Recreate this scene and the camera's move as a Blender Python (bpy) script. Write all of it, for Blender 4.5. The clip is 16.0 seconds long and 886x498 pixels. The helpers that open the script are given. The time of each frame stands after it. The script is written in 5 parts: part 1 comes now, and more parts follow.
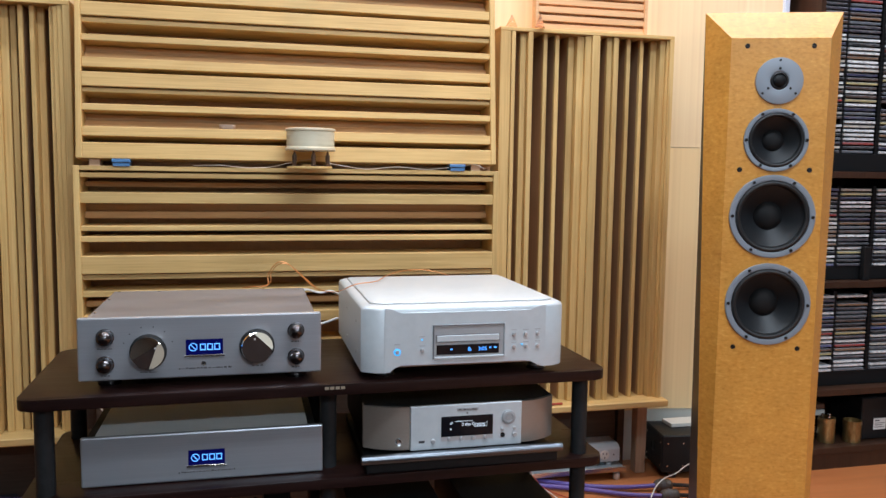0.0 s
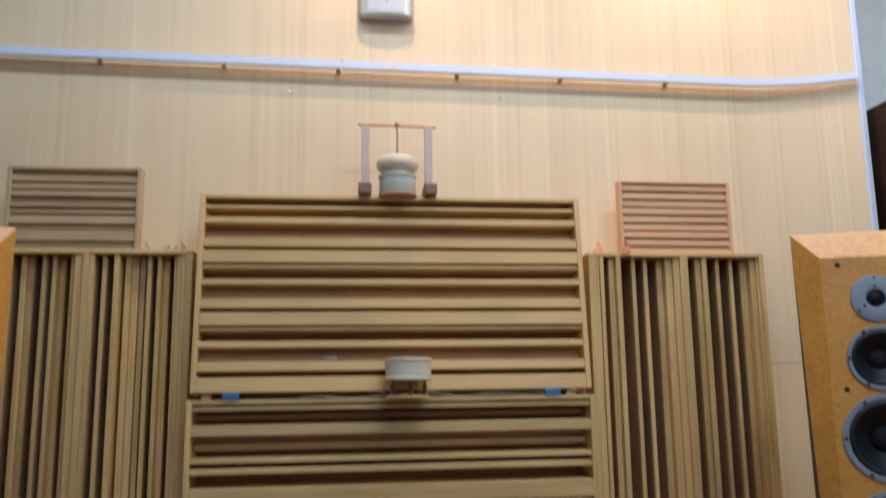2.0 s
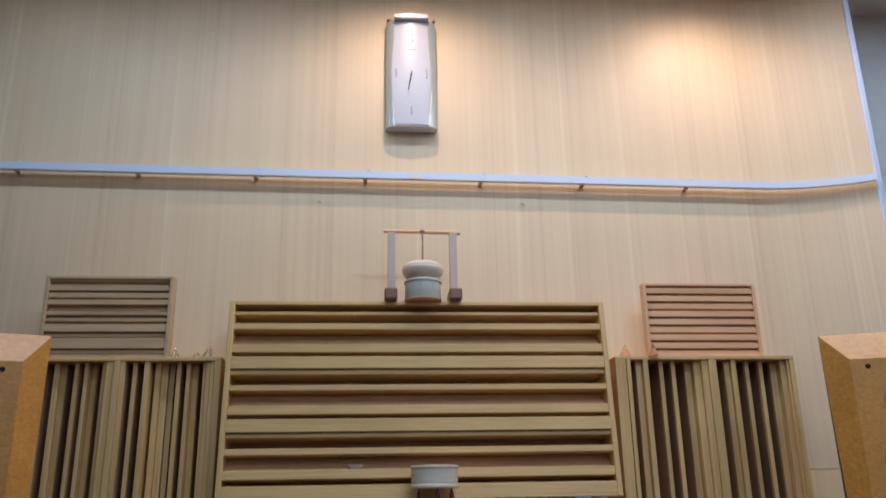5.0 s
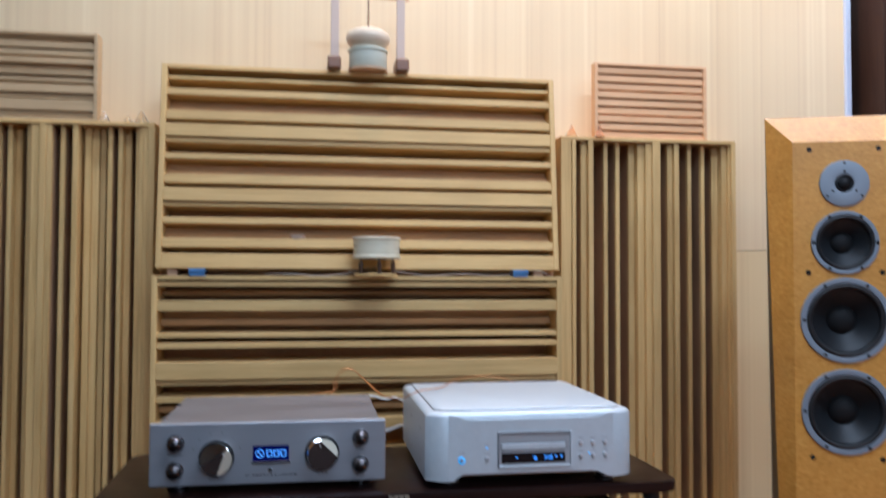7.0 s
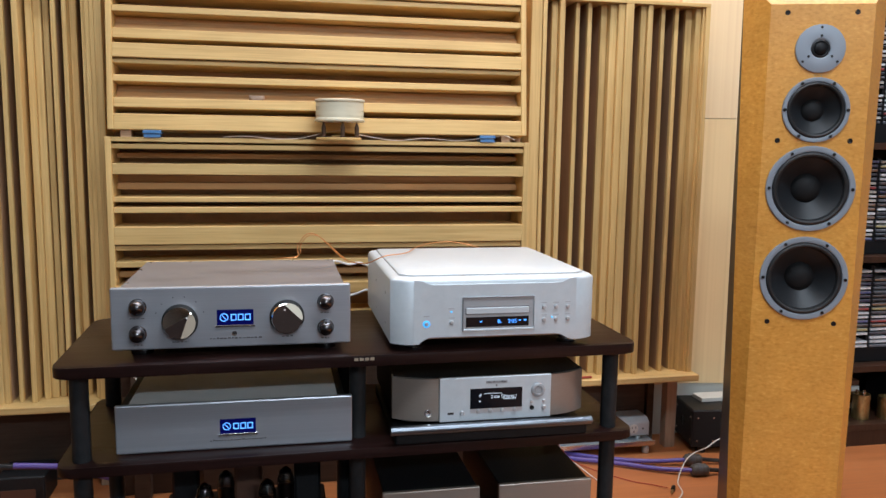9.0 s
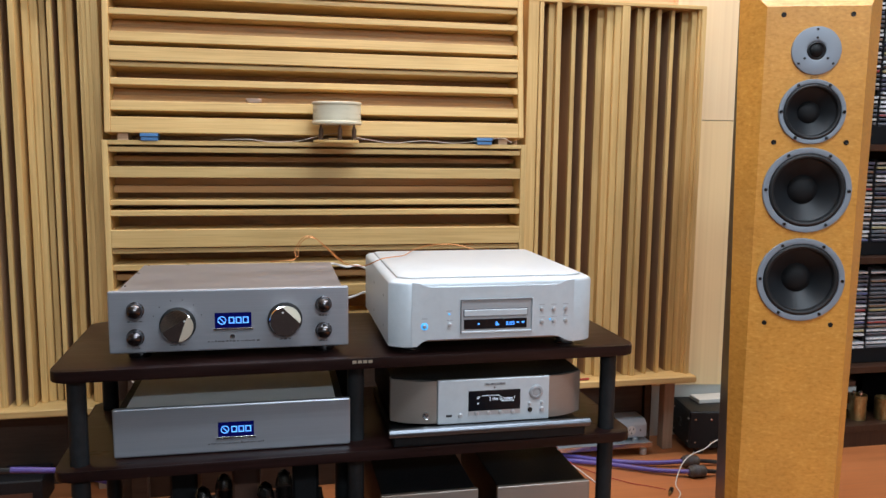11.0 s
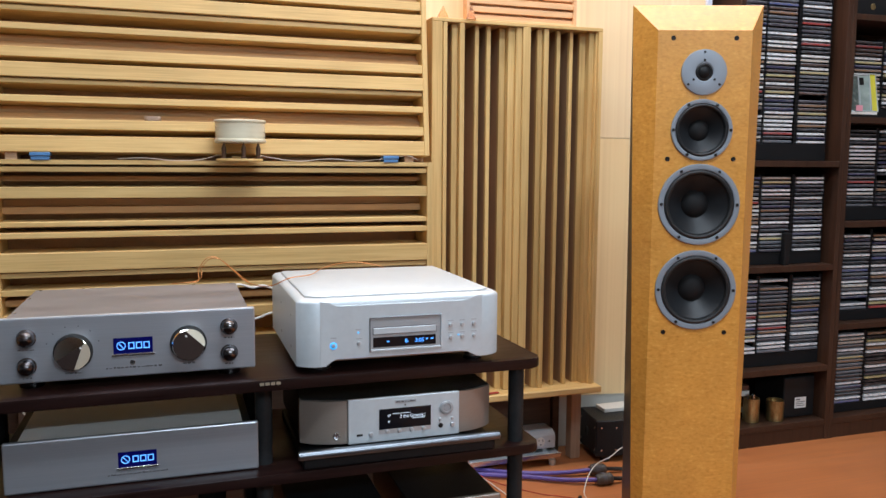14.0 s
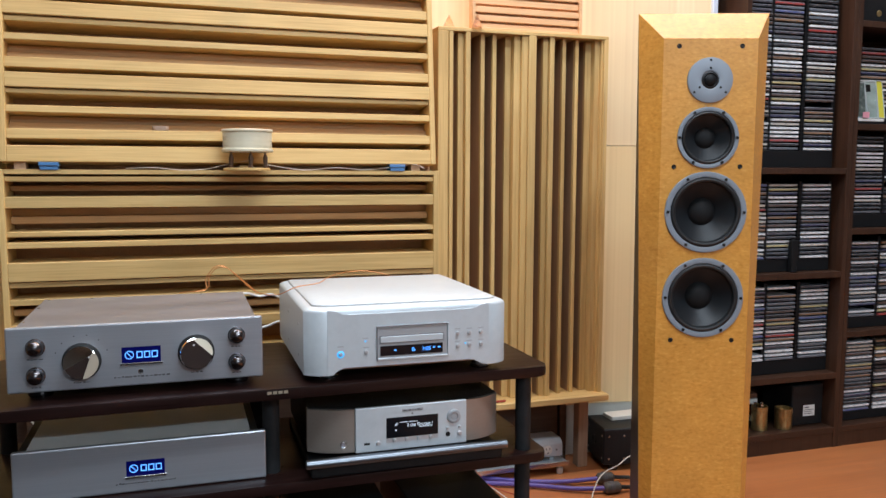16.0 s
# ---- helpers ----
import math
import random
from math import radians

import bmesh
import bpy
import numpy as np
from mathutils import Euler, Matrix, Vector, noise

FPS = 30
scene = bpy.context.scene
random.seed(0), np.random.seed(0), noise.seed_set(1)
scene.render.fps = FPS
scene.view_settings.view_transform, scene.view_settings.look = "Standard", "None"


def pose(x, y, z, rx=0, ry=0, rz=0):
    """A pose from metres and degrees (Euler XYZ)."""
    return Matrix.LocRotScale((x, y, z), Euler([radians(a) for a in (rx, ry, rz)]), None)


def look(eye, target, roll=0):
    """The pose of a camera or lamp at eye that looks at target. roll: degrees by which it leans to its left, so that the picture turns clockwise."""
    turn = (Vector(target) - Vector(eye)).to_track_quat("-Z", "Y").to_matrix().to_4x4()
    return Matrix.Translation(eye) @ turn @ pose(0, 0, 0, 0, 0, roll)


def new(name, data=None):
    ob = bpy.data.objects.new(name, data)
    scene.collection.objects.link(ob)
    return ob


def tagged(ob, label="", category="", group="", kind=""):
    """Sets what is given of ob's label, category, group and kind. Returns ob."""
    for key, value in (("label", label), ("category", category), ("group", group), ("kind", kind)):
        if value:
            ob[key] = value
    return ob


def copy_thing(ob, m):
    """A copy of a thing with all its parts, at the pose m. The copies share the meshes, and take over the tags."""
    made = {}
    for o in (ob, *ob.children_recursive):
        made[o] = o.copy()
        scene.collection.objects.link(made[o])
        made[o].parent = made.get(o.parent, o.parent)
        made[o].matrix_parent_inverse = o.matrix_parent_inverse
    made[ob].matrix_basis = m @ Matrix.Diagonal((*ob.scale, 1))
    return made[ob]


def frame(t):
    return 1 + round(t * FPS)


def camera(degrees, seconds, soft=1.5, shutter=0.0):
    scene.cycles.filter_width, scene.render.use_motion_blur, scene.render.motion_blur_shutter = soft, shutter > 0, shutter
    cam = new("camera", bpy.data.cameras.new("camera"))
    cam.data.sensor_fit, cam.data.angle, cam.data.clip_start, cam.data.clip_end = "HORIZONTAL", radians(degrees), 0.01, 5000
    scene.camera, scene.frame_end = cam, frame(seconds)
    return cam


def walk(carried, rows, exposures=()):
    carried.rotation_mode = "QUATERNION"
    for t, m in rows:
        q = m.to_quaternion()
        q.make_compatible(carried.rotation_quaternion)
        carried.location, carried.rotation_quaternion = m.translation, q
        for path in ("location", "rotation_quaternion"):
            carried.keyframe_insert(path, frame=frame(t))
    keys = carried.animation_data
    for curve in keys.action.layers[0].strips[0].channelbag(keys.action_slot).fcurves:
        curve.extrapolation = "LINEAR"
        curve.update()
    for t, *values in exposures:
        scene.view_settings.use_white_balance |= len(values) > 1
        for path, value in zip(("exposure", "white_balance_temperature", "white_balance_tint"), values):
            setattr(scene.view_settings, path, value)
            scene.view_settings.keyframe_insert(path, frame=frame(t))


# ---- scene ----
cam = camera(58.0, 16.0, shutter=0.75)
PATH = [
    (0, (0.317, 0.038, 1.041), (0.789, 1.972, 0.848), 0.8),
    (0.5, (0.316, 0.035, 1.037), (0.779, 1.972, 0.857), 0.8),
    (1, (0.312, 0.027, 1.051), (0.691, 1.989, 0.969), 0.4),
    (1.5, (0.303, 0.014, 1.07), (0.602, 1.988, 1.194), -0.4),
    (2, (0.307, -0.012, 1.077), (0.548, 1.945, 1.413), -0.8),
    (2.5, (0.312, -0.027, 1.077), (0.526, 1.901, 1.565), -1.5),
    (3, (0.312, -0.036, 1.077), (0.499, 1.862, 1.678), -1.7),
    (3.2, (0.311, -0.038, 1.072), (0.483, 1.852, 1.702), -1.5),
    (3.7, (0.311, -0.040, 1.072), (0.478, 1.842, 1.722), -1.4),
    (4.6, (0.310, -0.038, 1.070), (0.480, 1.850, 1.704), -1.1),
    (5.3, (0.308, -0.035, 1.067), (0.486, 1.883, 1.607), -0.8),
    (5.5, (0.305, -0.029, 1.061), (0.491, 1.899, 1.56), -0.6),
    (6, (0.312, -0.017, 1.053), (0.523, 1.933, 1.441), -0.6),
    (6.5, (0.309, 0.0, 1.051), (0.566, 1.971, 1.274), -0.2),
    (7, (0.315, 0.017, 1.044), (0.629, 1.991, 1.112), 0.2),
    (7.5, (0.313, 0.036, 1.049), (0.704, 1.995, 0.964), 1.0),
    (8, (0.314, 0.042, 1.043), (0.701, 1.998, 0.879), 1.1),
    (8.5, (0.313, 0.047, 1.039), (0.71, 1.994, 0.812), 1.0),
    (9, (0.317, 0.05, 1.037), (0.719, 1.992, 0.776), 0.8),
    (11.5, (0.314, 0.049, 1.037), (0.731, 1.989, 0.788), 0.6),
    (12, (0.314, 0.048, 1.041), (0.783, 1.98, 0.82), 0.8),
    (12.5, (0.313, 0.046, 1.042), (0.877, 1.954, 0.839), 1.0),
    (13, (0.313, 0.045, 1.041), (0.924, 1.939, 0.837), 0.7),
    (13.5, (0.313, 0.044, 1.038), (0.944, 1.931, 0.832), 0.5),
    (14, (0.315, 0.044, 1.039), (0.946, 1.93, 0.828), 0.4),
    (14.5, (0.315, 0.043, 1.04), (0.941, 1.932, 0.838), 0.3),
    (15, (0.315, 0.041, 1.043), (0.939, 1.931, 0.848), 0.3),
    (15.5, (0.314, 0.043, 1.04), (0.936, 1.934, 0.849), 0.2),
    (16, (0.313, 0.042, 1.041), (0.93, 1.935, 0.849), 0.2),
]
EXPOSURES = [
    (0.0, -0.16, 6250, 9), (0.8, -0.15, 6250, 9), (1.5, -0.65, 5750, 8), (2.0, -1.0, 5650, 9.5), (3.0, -1.35, 5350, 10.5), (5.5, -1.36, 5350, 11), (6.0, -1.09, 5400, 11.5),
    (6.5, -0.80, 5350, 11), (7.2, -0.45, 5500, 10), (8.0, -0.13, 6200, 9.5), (9.0, -0.12, 6300, 9.5), (16.0, -0.12, 6300, 9),
]
walk(cam, [(t, look(eye, target, roll)) for t, eye, target, roll in PATH], EXPOSURES)

# ---- world, lamps ----
world = bpy.data.worlds.new("world")
scene.world = world
world.use_nodes = True
world.node_tree.nodes["Background"].inputs[0].default_value = (0.8, 0.85, 1.0, 1)
world.node_tree.nodes["Background"].inputs[1].default_value = 0.05


def area_lamp(name, at, sx, sy, watts, colour, tilt=(0, 0, 0)):
    data = bpy.data.lights.new(name, "AREA")
    data.shape, data.size, data.size_y, data.energy, data.color = "RECTANGLE", sx, sy, watts, colour
    ob = new(name, data)
    ob.matrix_world = pose(*at, *tilt)
    return ob


def spot_lamp(name, at, target, watts, colour, size, blend, radius):
    data = bpy.data.lights.new(name, "SPOT")
    data.energy, data.color, data.spot_size, data.spot_blend, data.shadow_soft_size = watts, colour, radians(size), blend, radius
    ob = new(name, data)
    ob.matrix_world = look(at, target)
    return ob


WARM, COOL = (1.0, 0.63, 0.41), (0.80, 0.90, 1.0)
area_lamp("ceiling_lamp_middle", (1.05, 0.60, 2.96), 1.6, 0.25, 58, COOL)
area_lamp("ceiling_lamp_wall", (1.20, 1.87, 2.97), 4.7, 0.10, 65, COOL)
area_lamp("ceiling_lamp_back", (1.30, -3.1, 2.96), 2.0, 0.30, 212, (0.77, 0.90, 1.0))
spot_lamp("downlight_lamp_clock", (0.437, 2.22, 2.96), (0.437, 2.34, 1.5), 43, WARM, 154, 0.9, 0.014)
spot_lamp("downlight_lamp_wall", (1.556, 2.22, 2.96), (1.556, 2.38, 1.5), 48, WARM, 154, 0.9, 0.014)

# ---- materials ----


def material(name, colour=(0.5, 0.5, 0.5), rough=0.5, metal=0.0, emit=None, power=0.0, coat=0.0, alpha_glass=False, gloss=0.5):
    m = bpy.data.materials.new(name)
    m.use_nodes = True
    b = m.node_tree.nodes["Principled BSDF"]
    b.inputs["Base Color"].default_value = (*colour, 1)
    b.inputs["Roughness"].default_value = rough
    b.inputs["Metallic"].default_value = metal
    b.inputs["Coat Weight"].default_value = coat
    b.inputs["Coat Roughness"].default_value = 0.28
    b.inputs["Specular IOR Level"].default_value = gloss
    if emit:
        b.inputs["Emission Color"].default_value = (*emit, 1)
        b.inputs["Emission Strength"].default_value = power
    if alpha_glass:
        b.inputs["Transmission Weight"].default_value = 1.0
    return m


def nodes_of(m):
    return m.node_tree.nodes, m.node_tree.links, m.node_tree.nodes["Principled BSDF"]


def grainy(name, stops, stretch, scale=1.0, detail=4.0, rough=(0.4, 0.6), bump=0.1, metal=0.0, per_piece=0.12, blotch=0.25, blotch_scale=3.0, coat=0.0, fine=None, gloss=0.5):
    """A surface whose colour runs through stops along stretched noise; stretch is (x, y, z) frequency in cycles a metre."""
    m = material(name, metal=metal, coat=coat, gloss=gloss)
    n, l, b = nodes_of(m)
    tc = n.new("ShaderNodeTexCoord")
    info = n.new("ShaderNodeObjectInfo")
    shift = n.new("ShaderNodeVectorMath")
    shift.operation = "ADD"
    spread = n.new("ShaderNodeMath")
    spread.operation = "MULTIPLY"
    spread.inputs[1].default_value = 37.0
    l.new(info.outputs["Random"], spread.inputs[0])
    l.new(tc.outputs["Object"], shift.inputs[0])
    l.new(spread.outputs[0], shift.inputs[1])
    mp = n.new("ShaderNodeMapping")
    mp.inputs["Scale"].default_value = stretch
    l.new(shift.outputs[0], mp.inputs["Vector"])
    t = n.new("ShaderNodeTexNoise")
    t.inputs["Scale"].default_value = scale
    t.inputs["Detail"].default_value = detail
    t.inputs["Roughness"].default_value = 0.6
    l.new(mp.outputs[0], t.inputs["Vector"])
    value = t.outputs["Fac"]
    if fine:
        mp2 = n.new("ShaderNodeMapping")
        mp2.inputs["Scale"].default_value = fine
        l.new(shift.outputs[0], mp2.inputs["Vector"])
        t2 = n.new("ShaderNodeTexNoise")
        t2.inputs["Scale"].default_value = 1.0
        t2.inputs["Detail"].default_value = 2.0
        l.new(mp2.outputs[0], t2.inputs["Vector"])
        mx = n.new("ShaderNodeMix")
        mx.inputs[0].default_value = 0.5
        l.new(value, mx.inputs[2])
        l.new(t2.outputs["Fac"], mx.inputs[3])
        value = mx.outputs[0]
    ramp = n.new("ShaderNodeValToRGB")
    cr = ramp.color_ramp
    cr.elements[0].position, cr.elements[0].color = stops[0][0], (*stops[0][1], 1)
    cr.elements[1].position, cr.elements[1].color = stops[-1][0], (*stops[-1][1], 1)
    for p, c in stops[1:-1]:
        e = cr.elements.new(p)
        e.color = (*c, 1)
    l.new(value, ramp.inputs[0])
    big = n.new("ShaderNodeTexNoise")
    big.inputs["Scale"].default_value = blotch_scale
    big.inputs["Detail"].default_value = 2.0
    l.new(shift.outputs[0], big.inputs["Vector"])
    hsv = n.new("ShaderNodeHueSaturation")
    gain = n.new("ShaderNodeMapRange")
    gain.inputs["From Min"].default_value, gain.inputs["From Max"].default_value = 0.3, 0.7
    gain.inputs["To Min"].default_value, gain.inputs["To Max"].default_value = 1 - blotch / 2, 1 + blotch / 2
    l.new(big.outputs["Fac"], gain.inputs["Value"])
    own = n.new("ShaderNodeMapRange")
    own.inputs["To Min"].default_value, own.inputs["To Max"].default_value = 1 - per_piece, 1 + per_piece
    l.new(info.outputs["Random"], own.inputs["Value"])
    both = n.new("ShaderNodeMath")
    both.operation = "MULTIPLY"
    l.new(gain.outputs[0], both.inputs[0])
    l.new(own.outputs[0], both.inputs[1])
    l.new(both.outputs[0], hsv.inputs["Value"])
    l.new(ramp.outputs[0], hsv.inputs["Color"])
    l.new(hsv.outputs[0], b.inputs["Base Color"])
    rr = n.new("ShaderNodeMapRange")
    rr.inputs["From Min"].default_value, rr.inputs["From Max"].default_value = 0.3, 0.7
    rr.inputs["To Min"].default_value, rr.inputs["To Max"].default_value = rough
    l.new(value, rr.inputs["Value"])
    l.new(rr.outputs[0], b.inputs["Roughness"])
    if bump:
        bp = n.new("ShaderNodeBump")
        bp.inputs["Strength"].default_value = bump
        bp.inputs["Distance"].default_value = 0.002
        l.new(value, bp.inputs["Height"])
        l.new(bp.outputs[0], b.inputs["Normal"])
    return m


PALE = [(0.30, (0.52, 0.312, 0.104)), (0.5, (0.67, 0.437, 0.166)), (0.72, (0.755, 0.525, 0.226))]
pine_x = grainy("pine_grain_across", PALE, (3, 90, 90), fine=(6, 320, 320), rough=(0.45, 0.65), blotch=0.15, per_piece=0.10)
pine_z = grainy("pine_grain_up", PALE, (90, 90, 3), fine=(320, 320, 6), rough=(0.45, 0.65), blotch=0.15, per_piece=0.12)
PINK = [(0.30, (0.50, 0.30, 0.17)), (0.5, (0.62, 0.41, 0.25)), (0.72, (0.70, 0.49, 0.32))]
cedar_x = grainy("reddish_softwood", PINK, (3, 90, 90), fine=(6, 320, 320), rough=(0.45, 0.65), blotch=0.15, per_piece=0.12)
ORANGE = [(0.30, (0.69, 0.385, 0.18)), (0.5, (0.79, 0.465, 0.235)), (0.72, (0.85, 0.535, 0.295))]
cedar_orange = grainy("orange_softwood", ORANGE, (3, 90, 90), fine=(6, 320, 320), rough=(0.45, 0.65), blotch=0.15, per_piece=0.08)
OLIVE = [(0.30, (0.45, 0.30, 0.15)), (0.5, (0.55, 0.385, 0.205)), (0.72, (0.62, 0.45, 0.25))]
aged_softwood = grainy("aged_olive_softwood", OLIVE, (3, 90, 90), fine=(6, 320, 320), rough=(0.5, 0.7), blotch=0.15, per_piece=0.14)
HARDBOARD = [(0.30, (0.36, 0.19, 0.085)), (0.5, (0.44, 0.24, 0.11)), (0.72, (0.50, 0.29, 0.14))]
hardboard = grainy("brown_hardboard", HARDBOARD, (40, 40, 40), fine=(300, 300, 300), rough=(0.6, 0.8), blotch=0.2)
# pine again, darker and redder: recess shade put into the colour
RECESS_SHADE = [(0.30, (0.40, 0.215, 0.082)), (0.5, (0.51, 0.285, 0.115)), (0.72, (0.59, 0.35, 0.15))]
shaded_pine_x = grainy("reddish_shaded_recess_pine", RECESS_SHADE, (3, 90, 90), fine=(6, 320, 320), rough=(0.5, 0.7), blotch=0.2, per_piece=0.12)
# browner than the pine: shade of wells and gaps put into the colour
GAP_SHADE = [(0.30, (0.36, 0.205, 0.11)), (0.5, (0.43, 0.255, 0.14)), (0.72, (0.50, 0.31, 0.175))]
gap_shade = grainy("brown_gap_shade", GAP_SHADE, (60, 60, 4), fine=(250, 250, 8), rough=(0.6, 0.8), blotch=0.2)
VENEER = [(0.30, (0.675, 0.512, 0.305)), (0.44, (0.735, 0.57, 0.345)), (0.58, (0.76, 0.60, 0.367)), (0.68, (0.815, 0.66, 0.425)), (0.80, (0.83, 0.68, 0.445))]
wall_veneer = grainy("striped_wall_veneer", VENEER, (15, 15, 0.16), fine=(78, 78, 0.35), rough=(0.42, 0.55), bump=0.02, blotch=0.10, blotch_scale=1.6, detail=3)
HONEY = [(0.28, (0.67, 0.50, 0.265)), (0.45, (0.74, 0.56, 0.30)), (0.6, (0.785, 0.60, 0.325)), (0.78, (0.83, 0.66, 0.38))]
lower_veneer = grainy("honey_wall_veneer", HONEY, (15, 15, 0.16), fine=(78, 78, 0.35), rough=(0.42, 0.55), bump=0.02, blotch=0.10, blotch_scale=1.6, detail=3)
MAPLE = [(0.34, (0.52, 0.22, 0.034)), (0.47, (0.605, 0.278, 0.049)), (0.56, (0.635, 0.30, 0.057)), (0.72, (0.73, 0.395, 0.092))]


def figured_maple(name):
    """Lacquered maple: a fine vertical grain, short rippled strokes of figure and scattered small eyes."""
    m = grainy(name, MAPLE, (34, 34, 95), fine=(95, 95, 150), rough=(0.28, 0.40), bump=0.012, blotch=0.14, blotch_scale=9, coat=0.06, gloss=0.35, per_piece=0.02, detail=3.0)
    n, l, b = nodes_of(m)
    tc = n.new("ShaderNodeTexCoord")
    for node in n:
        if node.bl_idname == "ShaderNodeTexNoise" and node.inputs["Detail"].default_value == 3.0:
            node.inputs["Distortion"].default_value = 1.4
    eyes = n.new("ShaderNodeTexVoronoi")
    eyes.inputs["Scale"].default_value = 62.0
    eyes.inputs["Randomness"].default_value = 1.0
    l.new(tc.outputs["Object"], eyes.inputs["Vector"])
    dot = n.new("ShaderNodeMapRange")
    dot.inputs["From Min"].default_value, dot.inputs["From Max"].default_value = 0.05, 0.20
    dot.inputs["To Min"].default_value, dot.inputs["To Max"].default_value = 0.22, 0.0
    l.new(eyes.outputs["Distance"], dot.inputs["Value"])
    mx = n.new("ShaderNodeMix")
    mx.data_type = "RGBA"
    l.new(dot.outputs[0], mx.inputs[0])
    l.new(b.inputs["Base Color"].links[0].from_socket, mx.inputs[6])
    mx.inputs[7].default_value = (0.36, 0.15, 0.028, 1)
    l.new(mx.outputs[2], b.inputs["Base Color"])
    return m


maple = figured_maple("birdseye_maple_lacquered")
LAMINATE = [(0.30, (0.35, 0.115, 0.038)), (0.5, (0.41, 0.143, 0.048)), (0.72, (0.47, 0.175, 0.063))]
floor_wood = grainy("orange_laminate", LAMINATE, (2.2, 30, 30), fine=(5, 160, 30), rough=(0.30, 0.45), bump=0.03, blotch=0.15, per_piece=0.10)
ESPRESSO = [(0.30, (0.010, 0.0042, 0.0038)), (0.5, (0.016, 0.0066, 0.0058)), (0.72, (0.024, 0.0105, 0.0092))]
rack_wood = grainy("espresso_stained_board", ESPRESSO, (4, 70, 70), fine=(9, 240, 240), rough=(0.26, 0.36), bump=0.02, blotch=0.3, per_piece=0.05, gloss=0.22)
WALNUT = [(0.30, (0.030, 0.013, 0.007)), (0.5, (0.046, 0.020, 0.011)), (0.72, (0.062, 0.029, 0.016))]
case_wood = grainy("dark_walnut_board", WALNUT, (60, 60, 3), fine=(200, 200, 7), rough=(0.42, 0.55), bump=0.03, blotch=0.3, per_piece=0.08, gloss=0.28)
SILVER = [(0.35, (0.415, 0.435, 0.48)), (0.65, (0.455, 0.475, 0.52))]
brushed = grainy("brushed_aluminium", SILVER, (2, 300, 700), rough=(0.33, 0.41), bump=0.01, metal=0.62, blotch=0.06, per_piece=0.02)
LIDMETAL = [(0.30, (0.26, 0.250, 0.265)), (0.7, (0.38, 0.37, 0.39))]
lid_metal = grainy("smudged_satin_metal", LIDMETAL, (3, 9, 9), rough=(0.26, 0.40), bump=0.0, metal=0.5, blotch=0.12, per_piece=0.02)
WHITEALU = [(0.3, (0.585, 0.64, 0.68)), (0.7, (0.635, 0.69, 0.73))]
white_alu = grainy("white_satin_aluminium", WHITEALU, (60, 60, 60), rough=(0.36, 0.44), bump=0.01, metal=0.25, blotch=0.04, per_piece=0.01)
CHAMP = [(0.35, (0.355, 0.305, 0.265)), (0.65, (0.375, 0.325, 0.285))]
champagne = grainy("champagne_aluminium", CHAMP, (3, 250, 300), rough=(0.36, 0.48), bump=0.01, metal=0.6, blotch=0.05, per_piece=0.02)
PLASTER = [(0.3, (0.76, 0.765, 0.70)), (0.7, (0.82, 0.825, 0.76))]
plaster = grainy("painted_plaster", PLASTER, (14, 14, 14), rough=(0.75, 0.9), bump=0.05, blotch=0.06)
CREAM = [(0.3, (0.74, 0.67, 0.58)), (0.7, (0.80, 0.73, 0.63))]
ceiling_paint = grainy("cream_ceiling_paint", CREAM, (14, 14, 14), rough=(0.75, 0.9), bump=0.04, blotch=0.06)
# dark tone for the unseen walls, set to cut fill from the sides
UNSEEN_DIM = [(0.3, (0.19, 0.185, 0.18)), (0.7, (0.23, 0.225, 0.22))]
unseen_wall_dim = grainy("dim_unseen_wall", UNSEEN_DIM, (14, 14, 14), rough=(0.75, 0.9), bump=0.04, blotch=0.1, gloss=0.1)
STONE = [(0.3, (0.64, 0.57, 0.41)), (0.7, (0.73, 0.655, 0.485))]
CELADON = [(0.3, (0.57, 0.575, 0.46)), (0.7, (0.66, 0.66, 0.54))]
celadon = grainy("pale_celadon_lacquer", CELADON, (12, 12, 80), rough=(0.35, 0.5), bump=0.02, blotch=0.1)
ivory = grainy("ivory_turned_wood", STONE, (12, 12, 80), rough=(0.24, 0.36), bump=0.02, blotch=0.1)
BOWL = [(0.3, (0.66, 0.545, 0.40)), (0.7, (0.74, 0.62, 0.47))]
bowl_ivory = grainy("warm_ivory_bowl", BOWL, (12, 12, 80), rough=(0.28, 0.4), bump=0.02, blotch=0.1)
BLACKPAINT = [(0.3, (0.007, 0.007, 0.008)), (0.7, (0.014, 0.014, 0.015))]
black_metal = grainy("black_powder_coat", BLACKPAINT, (220, 220, 220), rough=(0.38, 0.55), bump=0.04, blotch=0.3, gloss=0.25)
GREYPOST = [(0.3, (0.017, 0.0175, 0.0185)), (0.7, (0.024, 0.0245, 0.026))]
post_paint = grainy("charcoal_painted_steel", GREYPOST, (80, 80, 80), rough=(0.38, 0.5), bump=0.01, blotch=0.1, gloss=0.18)
chrome = material("chrome", (0.93, 0.92, 0.89), 0.06, 1.0)
smoked_chrome = material("smoked_chrome", (0.13, 0.12, 0.125), 0.22, 1.0)
tube_steel = material("satin_steel_tube", (0.20, 0.22, 0.25), 0.36, 1.0)
# very dark pile for the added floor sheet that the chrome reflects
UNSEEN_FLOOR = [(0.3, (0.012, 0.0060, 0.0050)), (0.7, (0.018, 0.0095, 0.0080))]
unseen_floor_dark = grainy("unseen_dark_brown_floor_sheet", UNSEEN_FLOOR, (260, 260, 260), rough=(0.85, 0.95), bump=0.3, blotch=0.2, gloss=0.05)
post_wood = material("pinkish_dowel_wood", (0.60, 0.46, 0.37), 0.5)
